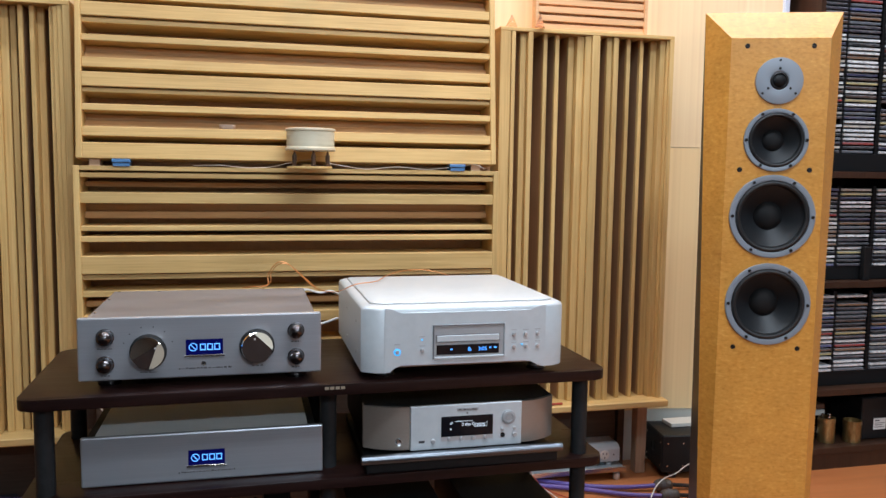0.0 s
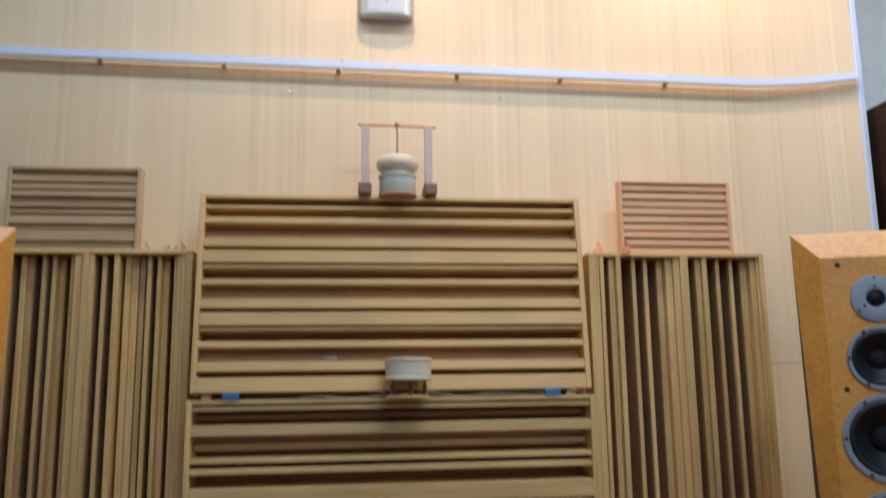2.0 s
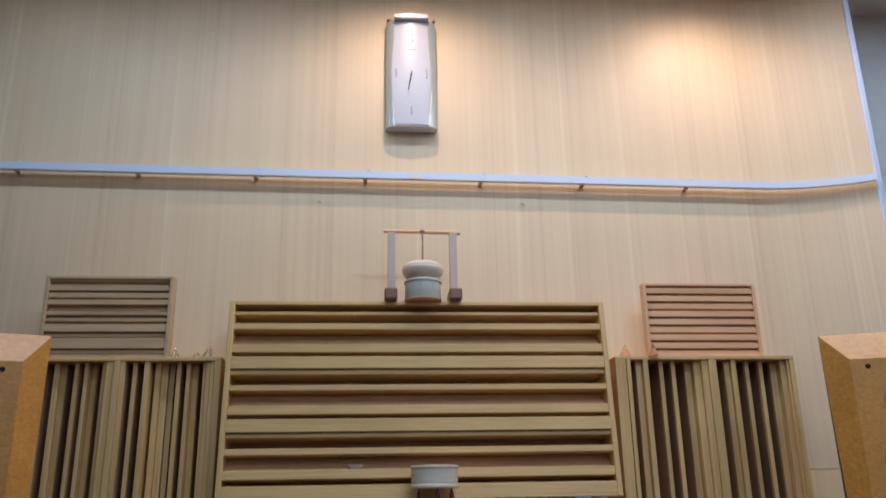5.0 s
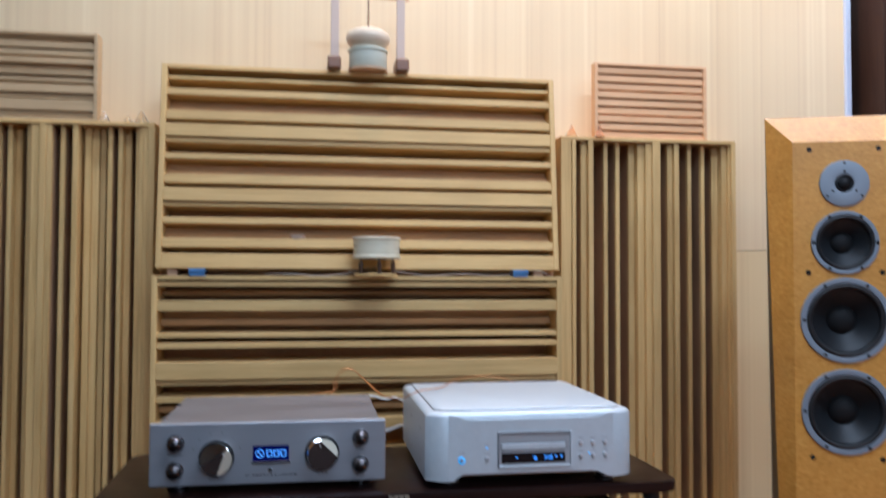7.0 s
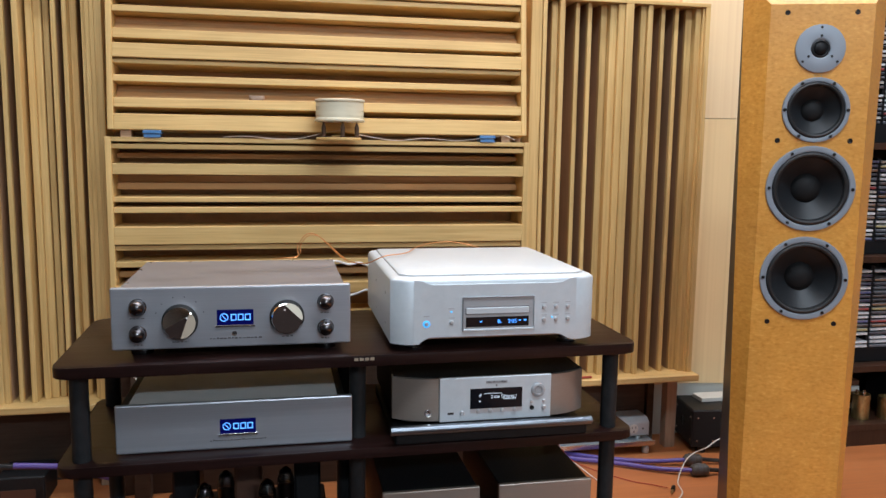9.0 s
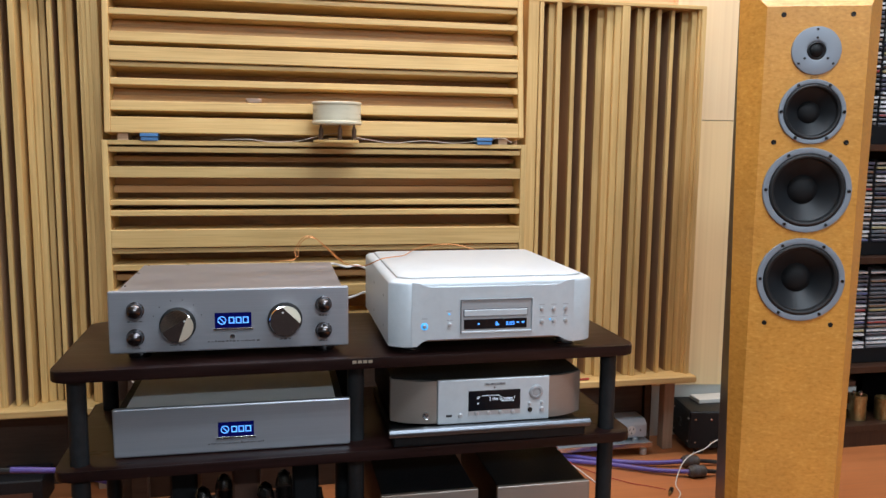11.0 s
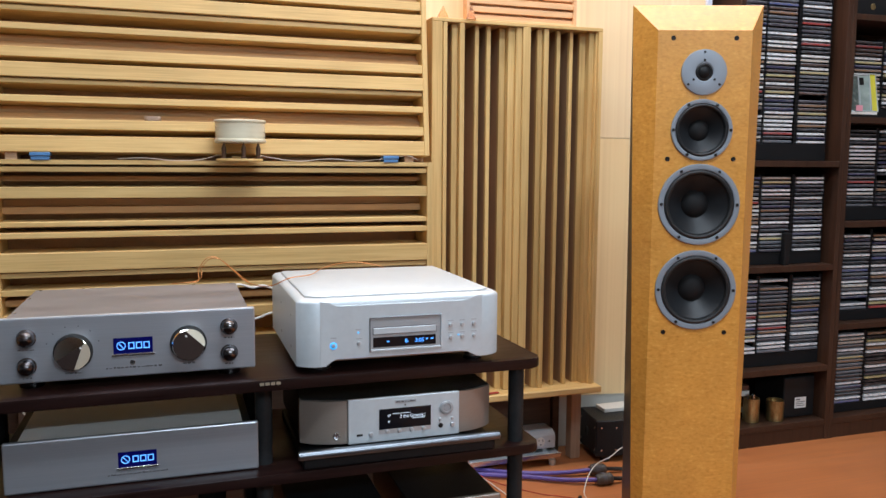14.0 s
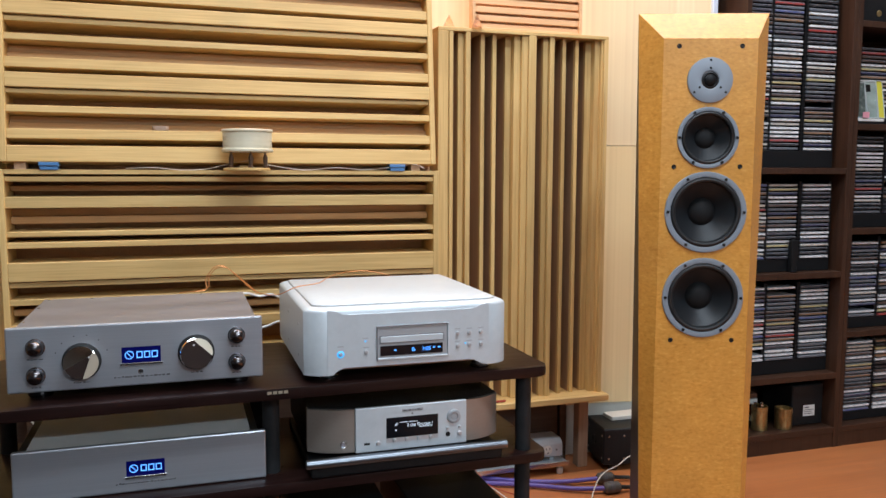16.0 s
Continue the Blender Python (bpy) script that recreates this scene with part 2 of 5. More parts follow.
satin_chrome = material("satin_chrome", (0.66, 0.66, 0.67), 0.22, 1.0)
driver_rim = material("grey_cast_rim", (0.215, 0.245, 0.285), 0.45)
tweeter_face = material("grey_anodised_plate", (0.25, 0.285, 0.33), 0.45)
rubber = material("black_rubber", (0.010, 0.010, 0.011), 0.55)
cone_skin = material("black_coated_cone", (0.009, 0.0110, 0.0135), 0.47, gloss=0.42)
dome_skin = material("black_dust_dome", (0.007, 0.0072, 0.008), 0.6, gloss=0.25)
facet_satin = material("satin_cream_silver", (0.60, 0.55, 0.44), 0.42, 0.25)
button_silver = material("satin_silver_button", (0.56, 0.57, 0.59), 0.34, 0.5)
window_silver = material("recessed_satin_silver", (0.40, 0.41, 0.43), 0.4, 0.2)
seam_reveal_shade = material("grey_seam_and_reveal_shade", (0.22, 0.225, 0.24), 0.45, 0.2)
screw_black = material("black_screw", (0.015, 0.013, 0.012), 0.4, 0.6)
white_pvc = material("white_plastic_channel", (0.70, 0.77, 0.90), 0.38)
blue_screen = material("lit_blue_screen", (0.004, 0.005, 0.06), 0.2, emit=(0.004, 0.003, 0.22), power=0.14, gloss=0.08)
blue_glyph = material("lit_pale_blue_mark", (0.3, 0.5, 1.0), 0.4, emit=(0.05, 0.34, 1.0), power=1.5)
dark_window = material("black_display_window", (0.006, 0.007, 0.010), 0.12, gloss=0.2)
cyan_lamp = material("lit_cyan_lamp", (0.1, 0.5, 0.9), 0.3, emit=(0.02, 0.40, 1.0), power=1.1)
digit_blue = material("lit_blue_digits", (0.1, 0.3, 0.9), 0.4, emit=(0.06, 0.32, 1.0), power=1.8)
white_glyph = material("lit_white_mark", (0.7, 0.8, 0.9), 0.4, emit=(0.75, 0.85, 1.0), power=0.5)
dark_ink = material("dark_grey_ink", (0.09, 0.085, 0.09), 0.6)
pale_ink = material("pale_grey_ink", (0.42, 0.44, 0.47), 0.6)
numeral_grey = material("grey_clock_numeral", (0.22, 0.21, 0.22), 0.5)
gold_badge = material("silver_gold_badge", (0.60, 0.54, 0.42), 0.35, 0.7)
clip_blue = material("blue_plastic_clip", (0.10, 0.24, 0.48), 0.35)
crystal_clear = material("clear_crystal", (0.97, 0.98, 0.98), 0.05, alpha_glass=True)
crystal_pink = material("salmon_crystal", (0.98, 0.72, 0.54), 0.15, alpha_glass=True)
for m in (crystal_clear, crystal_pink):
    m.node_tree.nodes["Principled BSDF"].inputs["Transmission Weight"].default_value = 0.92
pink_paper = material("pink_paper", (0.70, 0.30, 0.36), 0.6)
copper_wire = material("orange_copper_wire", (0.62, 0.24, 0.07), 0.35, 0.4)
white_wire = material("white_cable_sheath", (0.72, 0.70, 0.66), 0.45)
plug_shell = material("taupe_plug_shell", (0.075, 0.065, 0.058), 0.45)
booklet_grey = material("pale_booklet_cover", (0.66, 0.65, 0.60), 0.6)
pale_lid = material("pale_satin_lid", (0.80, 0.80, 0.78), 0.34, 0.1)
rack_plastic = material("black_slotted_plastic", (0.008, 0.008, 0.009), 0.6, gloss=0.2)
dull_wire = material("pinkish_thin_wire", (0.78, 0.66, 0.52), 0.4)
putty = material("brownish_putty", (0.40, 0.27, 0.19), 0.55)
red_wire = material("red_thin_wire", (0.42, 0.07, 0.04), 0.45)
purple_wire = material("purple_cable_sheath", (0.10, 0.068, 0.29), 0.45)
black_wire = material("black_cable_sheath", (0.012, 0.012, 0.013), 0.5)
outlet_white = material("white_outlet_plastic", (0.78, 0.76, 0.72), 0.4)
clock_white = material("white_clock_face", (0.56, 0.575, 0.60), 0.32)
clock_side = material("pale_grey_clock_wing", (0.50, 0.55, 0.51), 0.28, 0.25)
brass = grainy("aged_brass", [(0.3, (0.26, 0.18, 0.075)), (0.55, (0.40, 0.285, 0.125)), (0.75, (0.52, 0.40, 0.20))], (120, 120, 40), rough=(0.28, 0.45), bump=0.05, metal=0.85)
paper = material("white_paper_label", (0.74, 0.74, 0.72), 0.7)
red_pencil = material("red_lacquer", (0.36, 0.05, 0.03), 0.4)
tube_glass = material("smoked_vacuum_glass", (0.35, 0.36, 0.36), 0.10, alpha_glass=True)
foot_brown = material("stained_brown_wood", (0.23, 0.115, 0.068), 0.45)
cord_tan = material("tan_twisted_cord", (0.34, 0.22, 0.13), 0.8)
spike_brown = material("bronzed_spike", (0.12, 0.070, 0.045), 0.35, 0.4)
copper_case = material("brown_transformer_case", (0.10, 0.045, 0.028), 0.4)
side_dark = material("black_brown_sides", (0.022, 0.014, 0.012), 0.4)
LEGWOOD = [(0.30, (0.38, 0.265, 0.18)), (0.5, (0.46, 0.33, 0.23)), (0.72, (0.54, 0.40, 0.29))]
leg_wood = grainy("grey_brown_leg_wood", LEGWOOD, (80, 80, 4), fine=(260, 260, 8), rough=(0.55, 0.7), blotch=0.3, per_piece=0.1)
KICK = [(0.30, (0.050, 0.032, 0.022)), (0.5, (0.066, 0.043, 0.030)), (0.72, (0.085, 0.056, 0.040))]
kick_wood = grainy("dark_brown_board", KICK, (5, 60, 60), fine=(12, 220, 220), rough=(0.5, 0.65), blotch=0.3, per_piece=0.1, gloss=0.3)
yellow_card = material("yellow_printed_card", (0.62, 0.56, 0.05), 0.5)
clear_plastic = material("smoky_clear_plastic", (0.42, 0.46, 0.46), 0.15)
teal_card = grainy("dark_teal_printed_card", [(0.35, (0.05, 0.065, 0.06)), (0.6, (0.11, 0.135, 0.12)), (0.72, (0.24, 0.27, 0.22))], (30, 30, 45), rough=(0.2, 0.3), bump=0.0)
pale_card = grainy("pale_green_printed_card", [(0.35, (0.20, 0.25, 0.23)), (0.7, (0.33, 0.39, 0.36))], (12, 12, 18), rough=(0.2, 0.3), bump=0.0)


def spine_material(name, by_island):
    m = material(name, rough=0.28)
    n, l, b = nodes_of(m)
    if by_island:
        src = n.new("ShaderNodeNewGeometry").outputs["Random Per Island"]
    else:
        src = n.new("ShaderNodeObjectInfo").outputs["Random"]
    ramp = n.new("ShaderNodeValToRGB")
    cr = ramp.color_ramp
    cr.interpolation = "CONSTANT"
    cols = [(0.0, (0.020, 0.020, 0.024)), (0.15, (0.05, 0.045, 0.06)), (0.23, (0.80, 0.82, 0.84)), (0.41, (0.085, 0.055, 0.045)), (0.50, (0.72, 0.73, 0.74)),
            (0.58, (0.035, 0.035, 0.085)), (0.66, (0.09, 0.11, 0.26)), (0.71, (0.46, 0.40, 0.20)), (0.74, (0.34, 0.05, 0.045)), (0.77, (0.11, 0.12, 0.14)),
            (0.86, (0.55, 0.52, 0.46)), (0.93, (0.24, 0.14, 0.08))]
    cr.elements[0].position, cr.elements[0].color = cols[0][0], (*cols[0][1], 1)
    cr.elements[1].position, cr.elements[1].color = cols[-1][0], (*cols[-1][1], 1)
    for p, c in cols[1:-1]:
        e = cr.elements.new(p)
        e.color = (*c, 1)
    l.new(src, ramp.inputs[0])
    tc = n.new("ShaderNodeTexCoord")
    mp = n.new("ShaderNodeMapping")
    mp.inputs["Scale"].default_value = (70, 1, 160)
    l.new(tc.outputs["Object"], mp.inputs[0])
    add = n.new("ShaderNodeVectorMath")
    add.operation = "ADD"
    mul = n.new("ShaderNodeMath")
    mul.operation = "MULTIPLY"
    mul.inputs[1].default_value = 91.0
    l.new(src, mul.inputs[0])
    l.new(mp.outputs[0], add.inputs[0])
    l.new(mul.outputs[0], add.inputs[1])
    t = n.new("ShaderNodeTexNoise")
    t.inputs["Scale"].default_value = 1.0
    t.inputs["Detail"].default_value = 1.0
    l.new(add.outputs[0], t.inputs["Vector"])
    step = n.new("ShaderNodeMapRange")
    step.inputs["From Min"].default_value, step.inputs["From Max"].default_value = 0.5, 0.62
    step.inputs["To Min"].default_value, step.inputs["To Max"].default_value = 0.0, 0.45
    l.new(t.outputs["Fac"], step.inputs["Value"])
    mx = n.new("ShaderNodeMix")
    mx.data_type = "RGBA"
    l.new(step.outputs[0], mx.inputs[0])
    l.new(ramp.outputs[0], mx.inputs[6])
    mx.inputs[7].default_value = (0.20, 0.19, 0.20, 1)
    if by_island:
        l.new(mx.outputs[2], b.inputs["Base Color"])
        return m
    # the clear plastic edge over each printed spine
    sep = n.new("ShaderNodeSeparateXYZ")
    l.new(tc.outputs["Object"], sep.inputs[0])
    edge = n.new("ShaderNodeMapRange")
    edge.inputs["From Min"].default_value, edge.inputs["From Max"].default_value = 0.0060, 0.0066
    edge.inputs["To Min"].default_value, edge.inputs["To Max"].default_value = 0.0, 0.55
    l.new(sep.outputs["Z"], edge.inputs["Value"])
    top = n.new("ShaderNodeMix")
    top.data_type = "RGBA"
    l.new(edge.outputs[0], top.inputs[0])
    l.new(mx.outputs[2], top.inputs[6])
    top.inputs[7].default_value = (0.36, 0.38, 0.42, 1)
    l.new(top.outputs[2], b.inputs["Base Color"])
    return m


spine_mat = spine_material("printed_disc_spine", False)
far_spines = spine_material("printed_far_spines", True)

# ---- building helpers ----


def thing(name, at=(0, 0, 0), label="", category="", group="", kind="", turn=0.0, lean=0.0):
    ob = new(name)
    ob.empty_display_size = 0.05
    ob.matrix_world = pose(*at, lean, 0, turn)
    return tagged(ob, label, category, group, kind)


def part(name, bm, mat, parent, label="", smooth=False):
    bmesh.ops.recalc_face_normals(bm, faces=bm.faces[:])
    me = bpy.data.meshes.new(name)
    bm.to_mesh(me)
    bm.free()
    me.materials.append(mat)
    if smooth:
        for p in me.polygons:
            p.use_smooth = True
        me.set_sharp_from_angle(angle=radians(35))
    ob = new(name, me)
    ob.parent = parent
    return tagged(ob, label)


def solo(name, bm, mat, label, category, group="", kind="", smooth=False):
    ob = part(name, bm, mat, None, label, smooth)
    return tagged(ob, label, category, group, kind)


def add_box(bm, x0, x1, y0, y1, z0, z1, bevel=0.0, segments=1):
    vs = [bm.verts.new(c) for c in ((x0, y0, z0), (x1, y0, z0), (x1, y1, z0), (x0, y1, z0), (x0, y0, z1), (x1, y0, z1), (x1, y1, z1), (x0, y1, z1))]
    fs = [bm.faces.new([vs[i] for i in f]) for f in ((0, 3, 2, 1), (4, 5, 6, 7), (0, 1, 5, 4), (1, 2, 6, 5), (2, 3, 7, 6), (3, 0, 4, 7))]
    if bevel:
        es = {e for f in fs for e in f.edges}
        bmesh.ops.bevel(bm, geom=list(es), offset=bevel, segments=segments, affect="EDGES", profile=0.5)
    return bm


def box(x0, x1, y0, y1, z0, z1, bevel=0.0, segments=1):
    return add_box(bmesh.new(), x0, x1, y0, y1, z0, z1, bevel, segments)


def add_lathe(bm, profile, m, steps=32):
    """Turns (radius, height) pairs round the z axis of the pose m."""
    rings = []
    for r, h in profile:
        if r < 1e-6:
            rings.append([bm.verts.new(m @ Vector((0, 0, h)))])
        else:
            rings.append([bm.verts.new(m @ Vector((r * math.cos(2 * math.pi * i / steps), r * math.sin(2 * math.pi * i / steps), h))) for i in range(steps)])
    for a, b in zip(rings, rings[1:]):
        if len(a) == 1 and len(b) == 1:
            continue
        for i in range(steps):
            j = (i + 1) % steps
            if len(a) == 1:
                bm.faces.new((a[0], b[i], b[j]))
            elif len(b) == 1:
                bm.faces.new((a[i], a[j], b[0]))
            else:
                bm.faces.new((a[i], a[j], b[j], b[i]))
    return bm


def lathe(profile, m=None, steps=32):
    return add_lathe(bmesh.new(), profile, m or Matrix(), steps)


def facing(x, y, z):
    """A pose whose z axis points at the viewer's side (towards -y)."""
    return pose(x, y, z, 90, 0, 0)


def add_prism(bm, outline, m0, m1):
    """A prism between two poses of one flat outline."""
    a = [bm.verts.new(m0 @ Vector((x, y, 0))) for x, y in outline]
    b = [bm.verts.new(m1 @ Vector((x, y, 0))) for x, y in outline]
    bm.faces.new(a[::-1])
    bm.faces.new(b)
    for i in range(len(a)):
        j = (i + 1) % len(a)
        bm.faces.new((a[i], a[j], b[j], b[i]))
    return bm


def rounded(x0, x1, y0, y1, r, steps=6):
    pts = []
    for cx, cy, a0 in ((x1 - r, y0 + r, -90), (x1 - r, y1 - r, 0), (x0 + r, y1 - r, 90), (x0 + r, y0 + r, 180)):
        for i in range(steps + 1):
            a = radians(a0 + 90 * i / steps)
            pts.append((cx + r * math.cos(a), cy + r * math.sin(a)))
    return pts


def slab(x0, x1, y0, y1, z0, z1, r, bevel=0.0, steps=6):
    bm = add_prism(bmesh.new(), rounded(x0, x1, y0, y1, r, steps), pose(0, 0, z0), pose(0, 0, z1))
    if bevel:
        es = [e for e in bm.edges if abs(e.verts[0].co.z - e.verts[1].co.z) < 1e-6]
        bmesh.ops.bevel(bm, geom=es, offset=bevel, segments=2, affect="EDGES", profile=0.5)
    return bm


def smooth_line(points, per=8):
    """Points on a curve that passes through the given ones."""
    p = [Vector(q) for q in points]
    p = [2 * p[0] - p[1]] + p + [2 * p[-1] - p[-2]]
    out = []
    for i in range(1, len(p) - 2):
        for k in range(per):
            t = k / per
            out.append(0.5 * ((2 * p[i]) + (p[i + 1] - p[i - 1]) * t + (2 * p[i - 1] - 5 * p[i] + 4 * p[i + 1] - p[i + 2]) * t * t
                              + (3 * p[i] - p[i - 1] - 3 * p[i + 1] + p[i + 2]) * t ** 3))
    out.append(p[-2])
    return out


def add_tube(bm, points, r, sides=8):
    rings = []
    for i, p in enumerate(points):
        d = (points[min(i + 1, len(points) - 1)] - points[max(i - 1, 0)]).normalized()
        side = d.cross(Vector((0, 0, 1)))
        if side.length < 1e-3:
            side = d.cross(Vector((0, 1, 0)))
        side.normalize()
        up = side.cross(d)
        rings.append([bm.verts.new(p + r * (math.cos(2 * math.pi * k / sides) * side + math.sin(2 * math.pi * k / sides) * up)) for k in range(sides)])
    for a, b in zip(rings, rings[1:]):
        for k in range(sides):
            j = (k + 1) % sides
            bm.faces.new((a[k], a[j], b[j], b[k]))
    bm.faces.new(rings[0][::-1])
    bm.faces.new(rings[-1])
    return bm


def tube(points, r, sides=8, per=8):
    return add_tube(bmesh.new(), smooth_line(points, per), r, sides)


def words(text, size, m, depth=0.0004):
    """A mesh of flat letters, standing in the pose m."""
    cu = bpy.data.curves.new("letters", "FONT")
    cu.body, cu.size, cu.extrude, cu.align_x, cu.align_y = text, size, depth, "CENTER", "CENTER"
    ob = new("letters", cu)
    bpy.context.view_layer.update()
    me = bpy.data.meshes.new_from_object(ob.evaluated_get(bpy.context.evaluated_depsgraph_get()))
    bm = bmesh.new()
    bm.from_mesh(me)
    bmesh.ops.transform(bm, matrix=m, verts=bm.verts[:])
    bpy.data.objects.remove(ob)
    bpy.data.meshes.remove(me)
    bpy.data.curves.remove(cu)
    return bm


def bars(rows, y, thick=0.0006):
    """Small flat bars on a face that looks towards -y: (x0, x1, z0, z1)."""
    bm = bmesh.new()
    for x0, x1, z0, z1 in rows:
        add_box(bm, x0, x1, y - thick, y, z0, z1)
    return bm


def wpart(name, bm, mat, parent, label="", smooth=False):
    """A part given in the room's own coordinates."""
    root = parent
    while root.parent:
        root = root.parent
    bmesh.ops.transform(bm, matrix=root.matrix_basis.inverted(), verts=bm.verts[:])
    return part(name, bm, mat, parent, label, smooth)


# ---- the room ----
CEIL = 3.0
solo("floor", box(-2.6, 4.2, -3.6, 2.9, -0.05, 0.0), floor_wood, "orange-brown wood laminate floor", "floor", kind="structure")
solo("ceiling", box(-2.6, 4.2, -3.6, 2.9, CEIL, CEIL + 0.05), ceiling_paint, "cream painted ceiling", "ceiling", kind="structure")
# side and rear walls are unseen, kept dark to hold back bounce light
solo("wall_left", box(-2.7, -2.6, -3.6, 2.9, 0, CEIL), unseen_wall_dim, "plain unseen side wall, kept dark grey-beige to cut bounce light", "wall", kind="structure")
solo("wall_right", box(4.2, 4.3, -3.6, 2.9, 0, CEIL), unseen_wall_dim, "plain unseen side wall, kept dark grey-beige to cut bounce light", "wall", kind="structure")
solo("wall_rear", box(-2.6, 4.2, -3.7, -3.6, 0, CEIL), unseen_wall_dim, "plain unseen wall at the listening end, kept dark grey-beige to cut bounce light", "wall", kind="structure")
solo("wall_recess", box(1.9, 4.2, 2.76, 2.9, 0, CEIL), plaster, "plain pale grey wall behind the bookcases", "wall", kind="structure")

# added out of view: darkens reflections in the knobs and the floor's bounce
solo("carpet", box(-2.55, 1.15, -3.4, 1.40, 0.0005, 0.010, 0.003), unseen_floor_dark, "unseen dark brown floor sheet, added for dark reflections and less floor bounce", "carpet", kind="structure")

# the veneered wall: flat, then bowed forward at its end
PLAN = [(-2.6, 2.62), (1.72, 2.62)]
for i in range(1, 13):
    a = i / 12
    PLAN.append((1.72 + 0.395 * a, 2.62 - 0.11 * a * a))


def ribbon(plan, off0, off1, z0, z1, fall=0.0):
    """A curved upright slab that follows plan, between two offsets towards the viewer."""
    bm = bmesh.new()
    cols = []
    for i, (x, y) in enumerate(plan):
        ax, ay = plan[max(i - 1, 0)]
        bx, by = plan[min(i + 1, len(plan) - 1)]
        d = Vector((bx - ax, by - ay)).normalized()
        nx, ny = d.y, -d.x
        cols.append([bm.verts.new((x + nx * o, y + ny * o, z - fall * x)) for o, z in ((off0, z0), (off1, z0), (off1, z1), (off0, z1))])
    for a, b in zip(cols, cols[1:]):
        for k in range(4):
            j = (k + 1) % 4
            bm.faces.new((a[k], a[j], b[j], b[k]))
    bm.faces.new(cols[0])
    bm.faces.new(cols[-1][::-1])
    return bm


front_wall = thing("wall_front", (0, 2.62, 0), "pale striped wood veneer wall, bowed forward at its end", "wall", kind="structure")
wpart("veneer_sheet", ribbon(PLAN, 0.0, -0.03, 1.138, CEIL), wall_veneer, front_wall, smooth=True)
wpart("veneer_sheet", ribbon(PLAN, 0.0, -0.03, 0.19, 1.136), lower_veneer, front_wall, smooth=True)
wpart("lower_wall", ribbon(PLAN, -0.012, -0.06, 0.0, 0.188), plaster, front_wall, "pale grey painted strip", smooth=True)
wpart("wall_backing", ribbon(PLAN, -0.031, -0.06, 0.19, CEIL), plaster, front_wall)
EX, EY = PLAN[-1]
solo("trim_corner", box(EX, EX + 0.022, EY - 0.012, EY + 0.05, 0.0, CEIL, 0.003), white_pvc, "white plastic corner trim at the wall's end", "trim", kind="structure")
solo("trim_ceiling", ribbon(PLAN, 0.018, 0.001, CEIL - 0.02, CEIL), cedar_x, "thin reddish wood strip under the ceiling", "trim", kind="structure", smooth=True)

# cable channel on brackets
rail = thing("cable_channel", (0.5, 2.6, 2.1), "white plastic cable channel running across the veneered wall", "cable channel")
wpart("channel", ribbon(PLAN, 0.042, 0.024, 2.146, 2.172, 0.0098), white_pvc, rail, smooth=True)
wpart("lid_joint", box(0.435, 0.475, 2.576, 2.579, 2.142, 2.168), outlet_white, rail)
for bx in (-1.30, -0.906, -0.505, -0.104, 0.277, 0.687, 1.056, 1.443):
    bz = 2.146 - 0.0098 * bx
    wpart("bracket", box(bx - 0.007, bx + 0.007, 2.596, 2.620, bz - 0.0035, bz + 0.002, 0.001), cedar_x, rail, "small brown bracket")
    wpart("screw_tab", lathe([(0.0, 0.004), (0.006, 0.003), (0.007, 0.0)], pose(bx + 0.012, 2.582, bz + 0.026), 10), white_pvc, rail)
for hx in (0.113, 0.834):
    solo("wall_hook", tube([(hx, 2.620, 2.069), (hx, 2.606, 2.068), (hx + 0.001, 2.603, 2.061), (hx + 0.012, 2.603, 2.058)], 0.0016, 6, 4), satin_chrome,
         "tiny bent metal hook in the veneered wall", "hook", "wall hooks", smooth=True)

# ---- wall clock ----
CX, CY, C0, C1 = 0.440, 2.62, 2.340, 2.778
clock = thing("wall_clock", (CX, CY, C0), "tall white wall clock with curved side wings", "clock")


def clock_face():
    bm = bmesh.new()
    n = 12
    rows = []
    for z in (C0 + 0.006, C0 + 0.12, C0 + 0.34, C1 - 0.006):
        row = []
        for i in range(n + 1):
            u = -1 + 2 * i / n
            w = 0.082 - 0.014 * (1 if z > C0 + 0.3 else 0) * 1.0
            row.append(bm.verts.new((CX + u * w, CY - 0.058 + 0.011 * u * u, z)))
        rows.append(row)
    for a, b in zip(rows, rows[1:]):
        for i in range(n):
            bm.faces.new((a[i], a[i + 1], b[i + 1], b[i]))
    return bm


wpart("dial", clock_face(), clock_white, clock, smooth=True)
wpart("case", box(CX - 0.088, CX + 0.088, CY - 0.034, CY, C0 + 0.004, C1 - 0.012, 0.004), clock_side, clock, "pale grey case")
for s in (-1, 1):
    bm = bmesh.new()
    ring = []
    for z, w0, w1 in ((C0, 0.060, 0.092), (C0 + 0.10, 0.067, 0.092), (C0 + 0.22, 0.0735, 0.092), (C0 + 0.34, 0.065, 0.092), (C1, 0.0615, 0.090)):
        ring.append([bm.verts.new((CX + s * w, CY - d, z)) for w, d in ((w0, 0.0562), ((w0 + w1) / 2, 0.049), (w1, 0.032), (w1, 0.004), (w0, 0.004))])
    for a, b in zip(ring, ring[1:]):
        for k in range(5):
            j = (k + 1) % 5
            bm.faces.new((a[k], a[j], b[j], b[k]))
    bm.faces.new(ring[0])
    bm.faces.new(ring[-1][::-1])
    wpart("side_wing", bm, clock_side, clock, "glossy pale grey wing", True)
    wpart("wing_cap", box(CX + s * 0.077 - 0.014, CX + s * 0.077 + 0.014, CY - 0.050, CY - 0.004, C1, C1 + 0.004, 0.001), brass, clock)
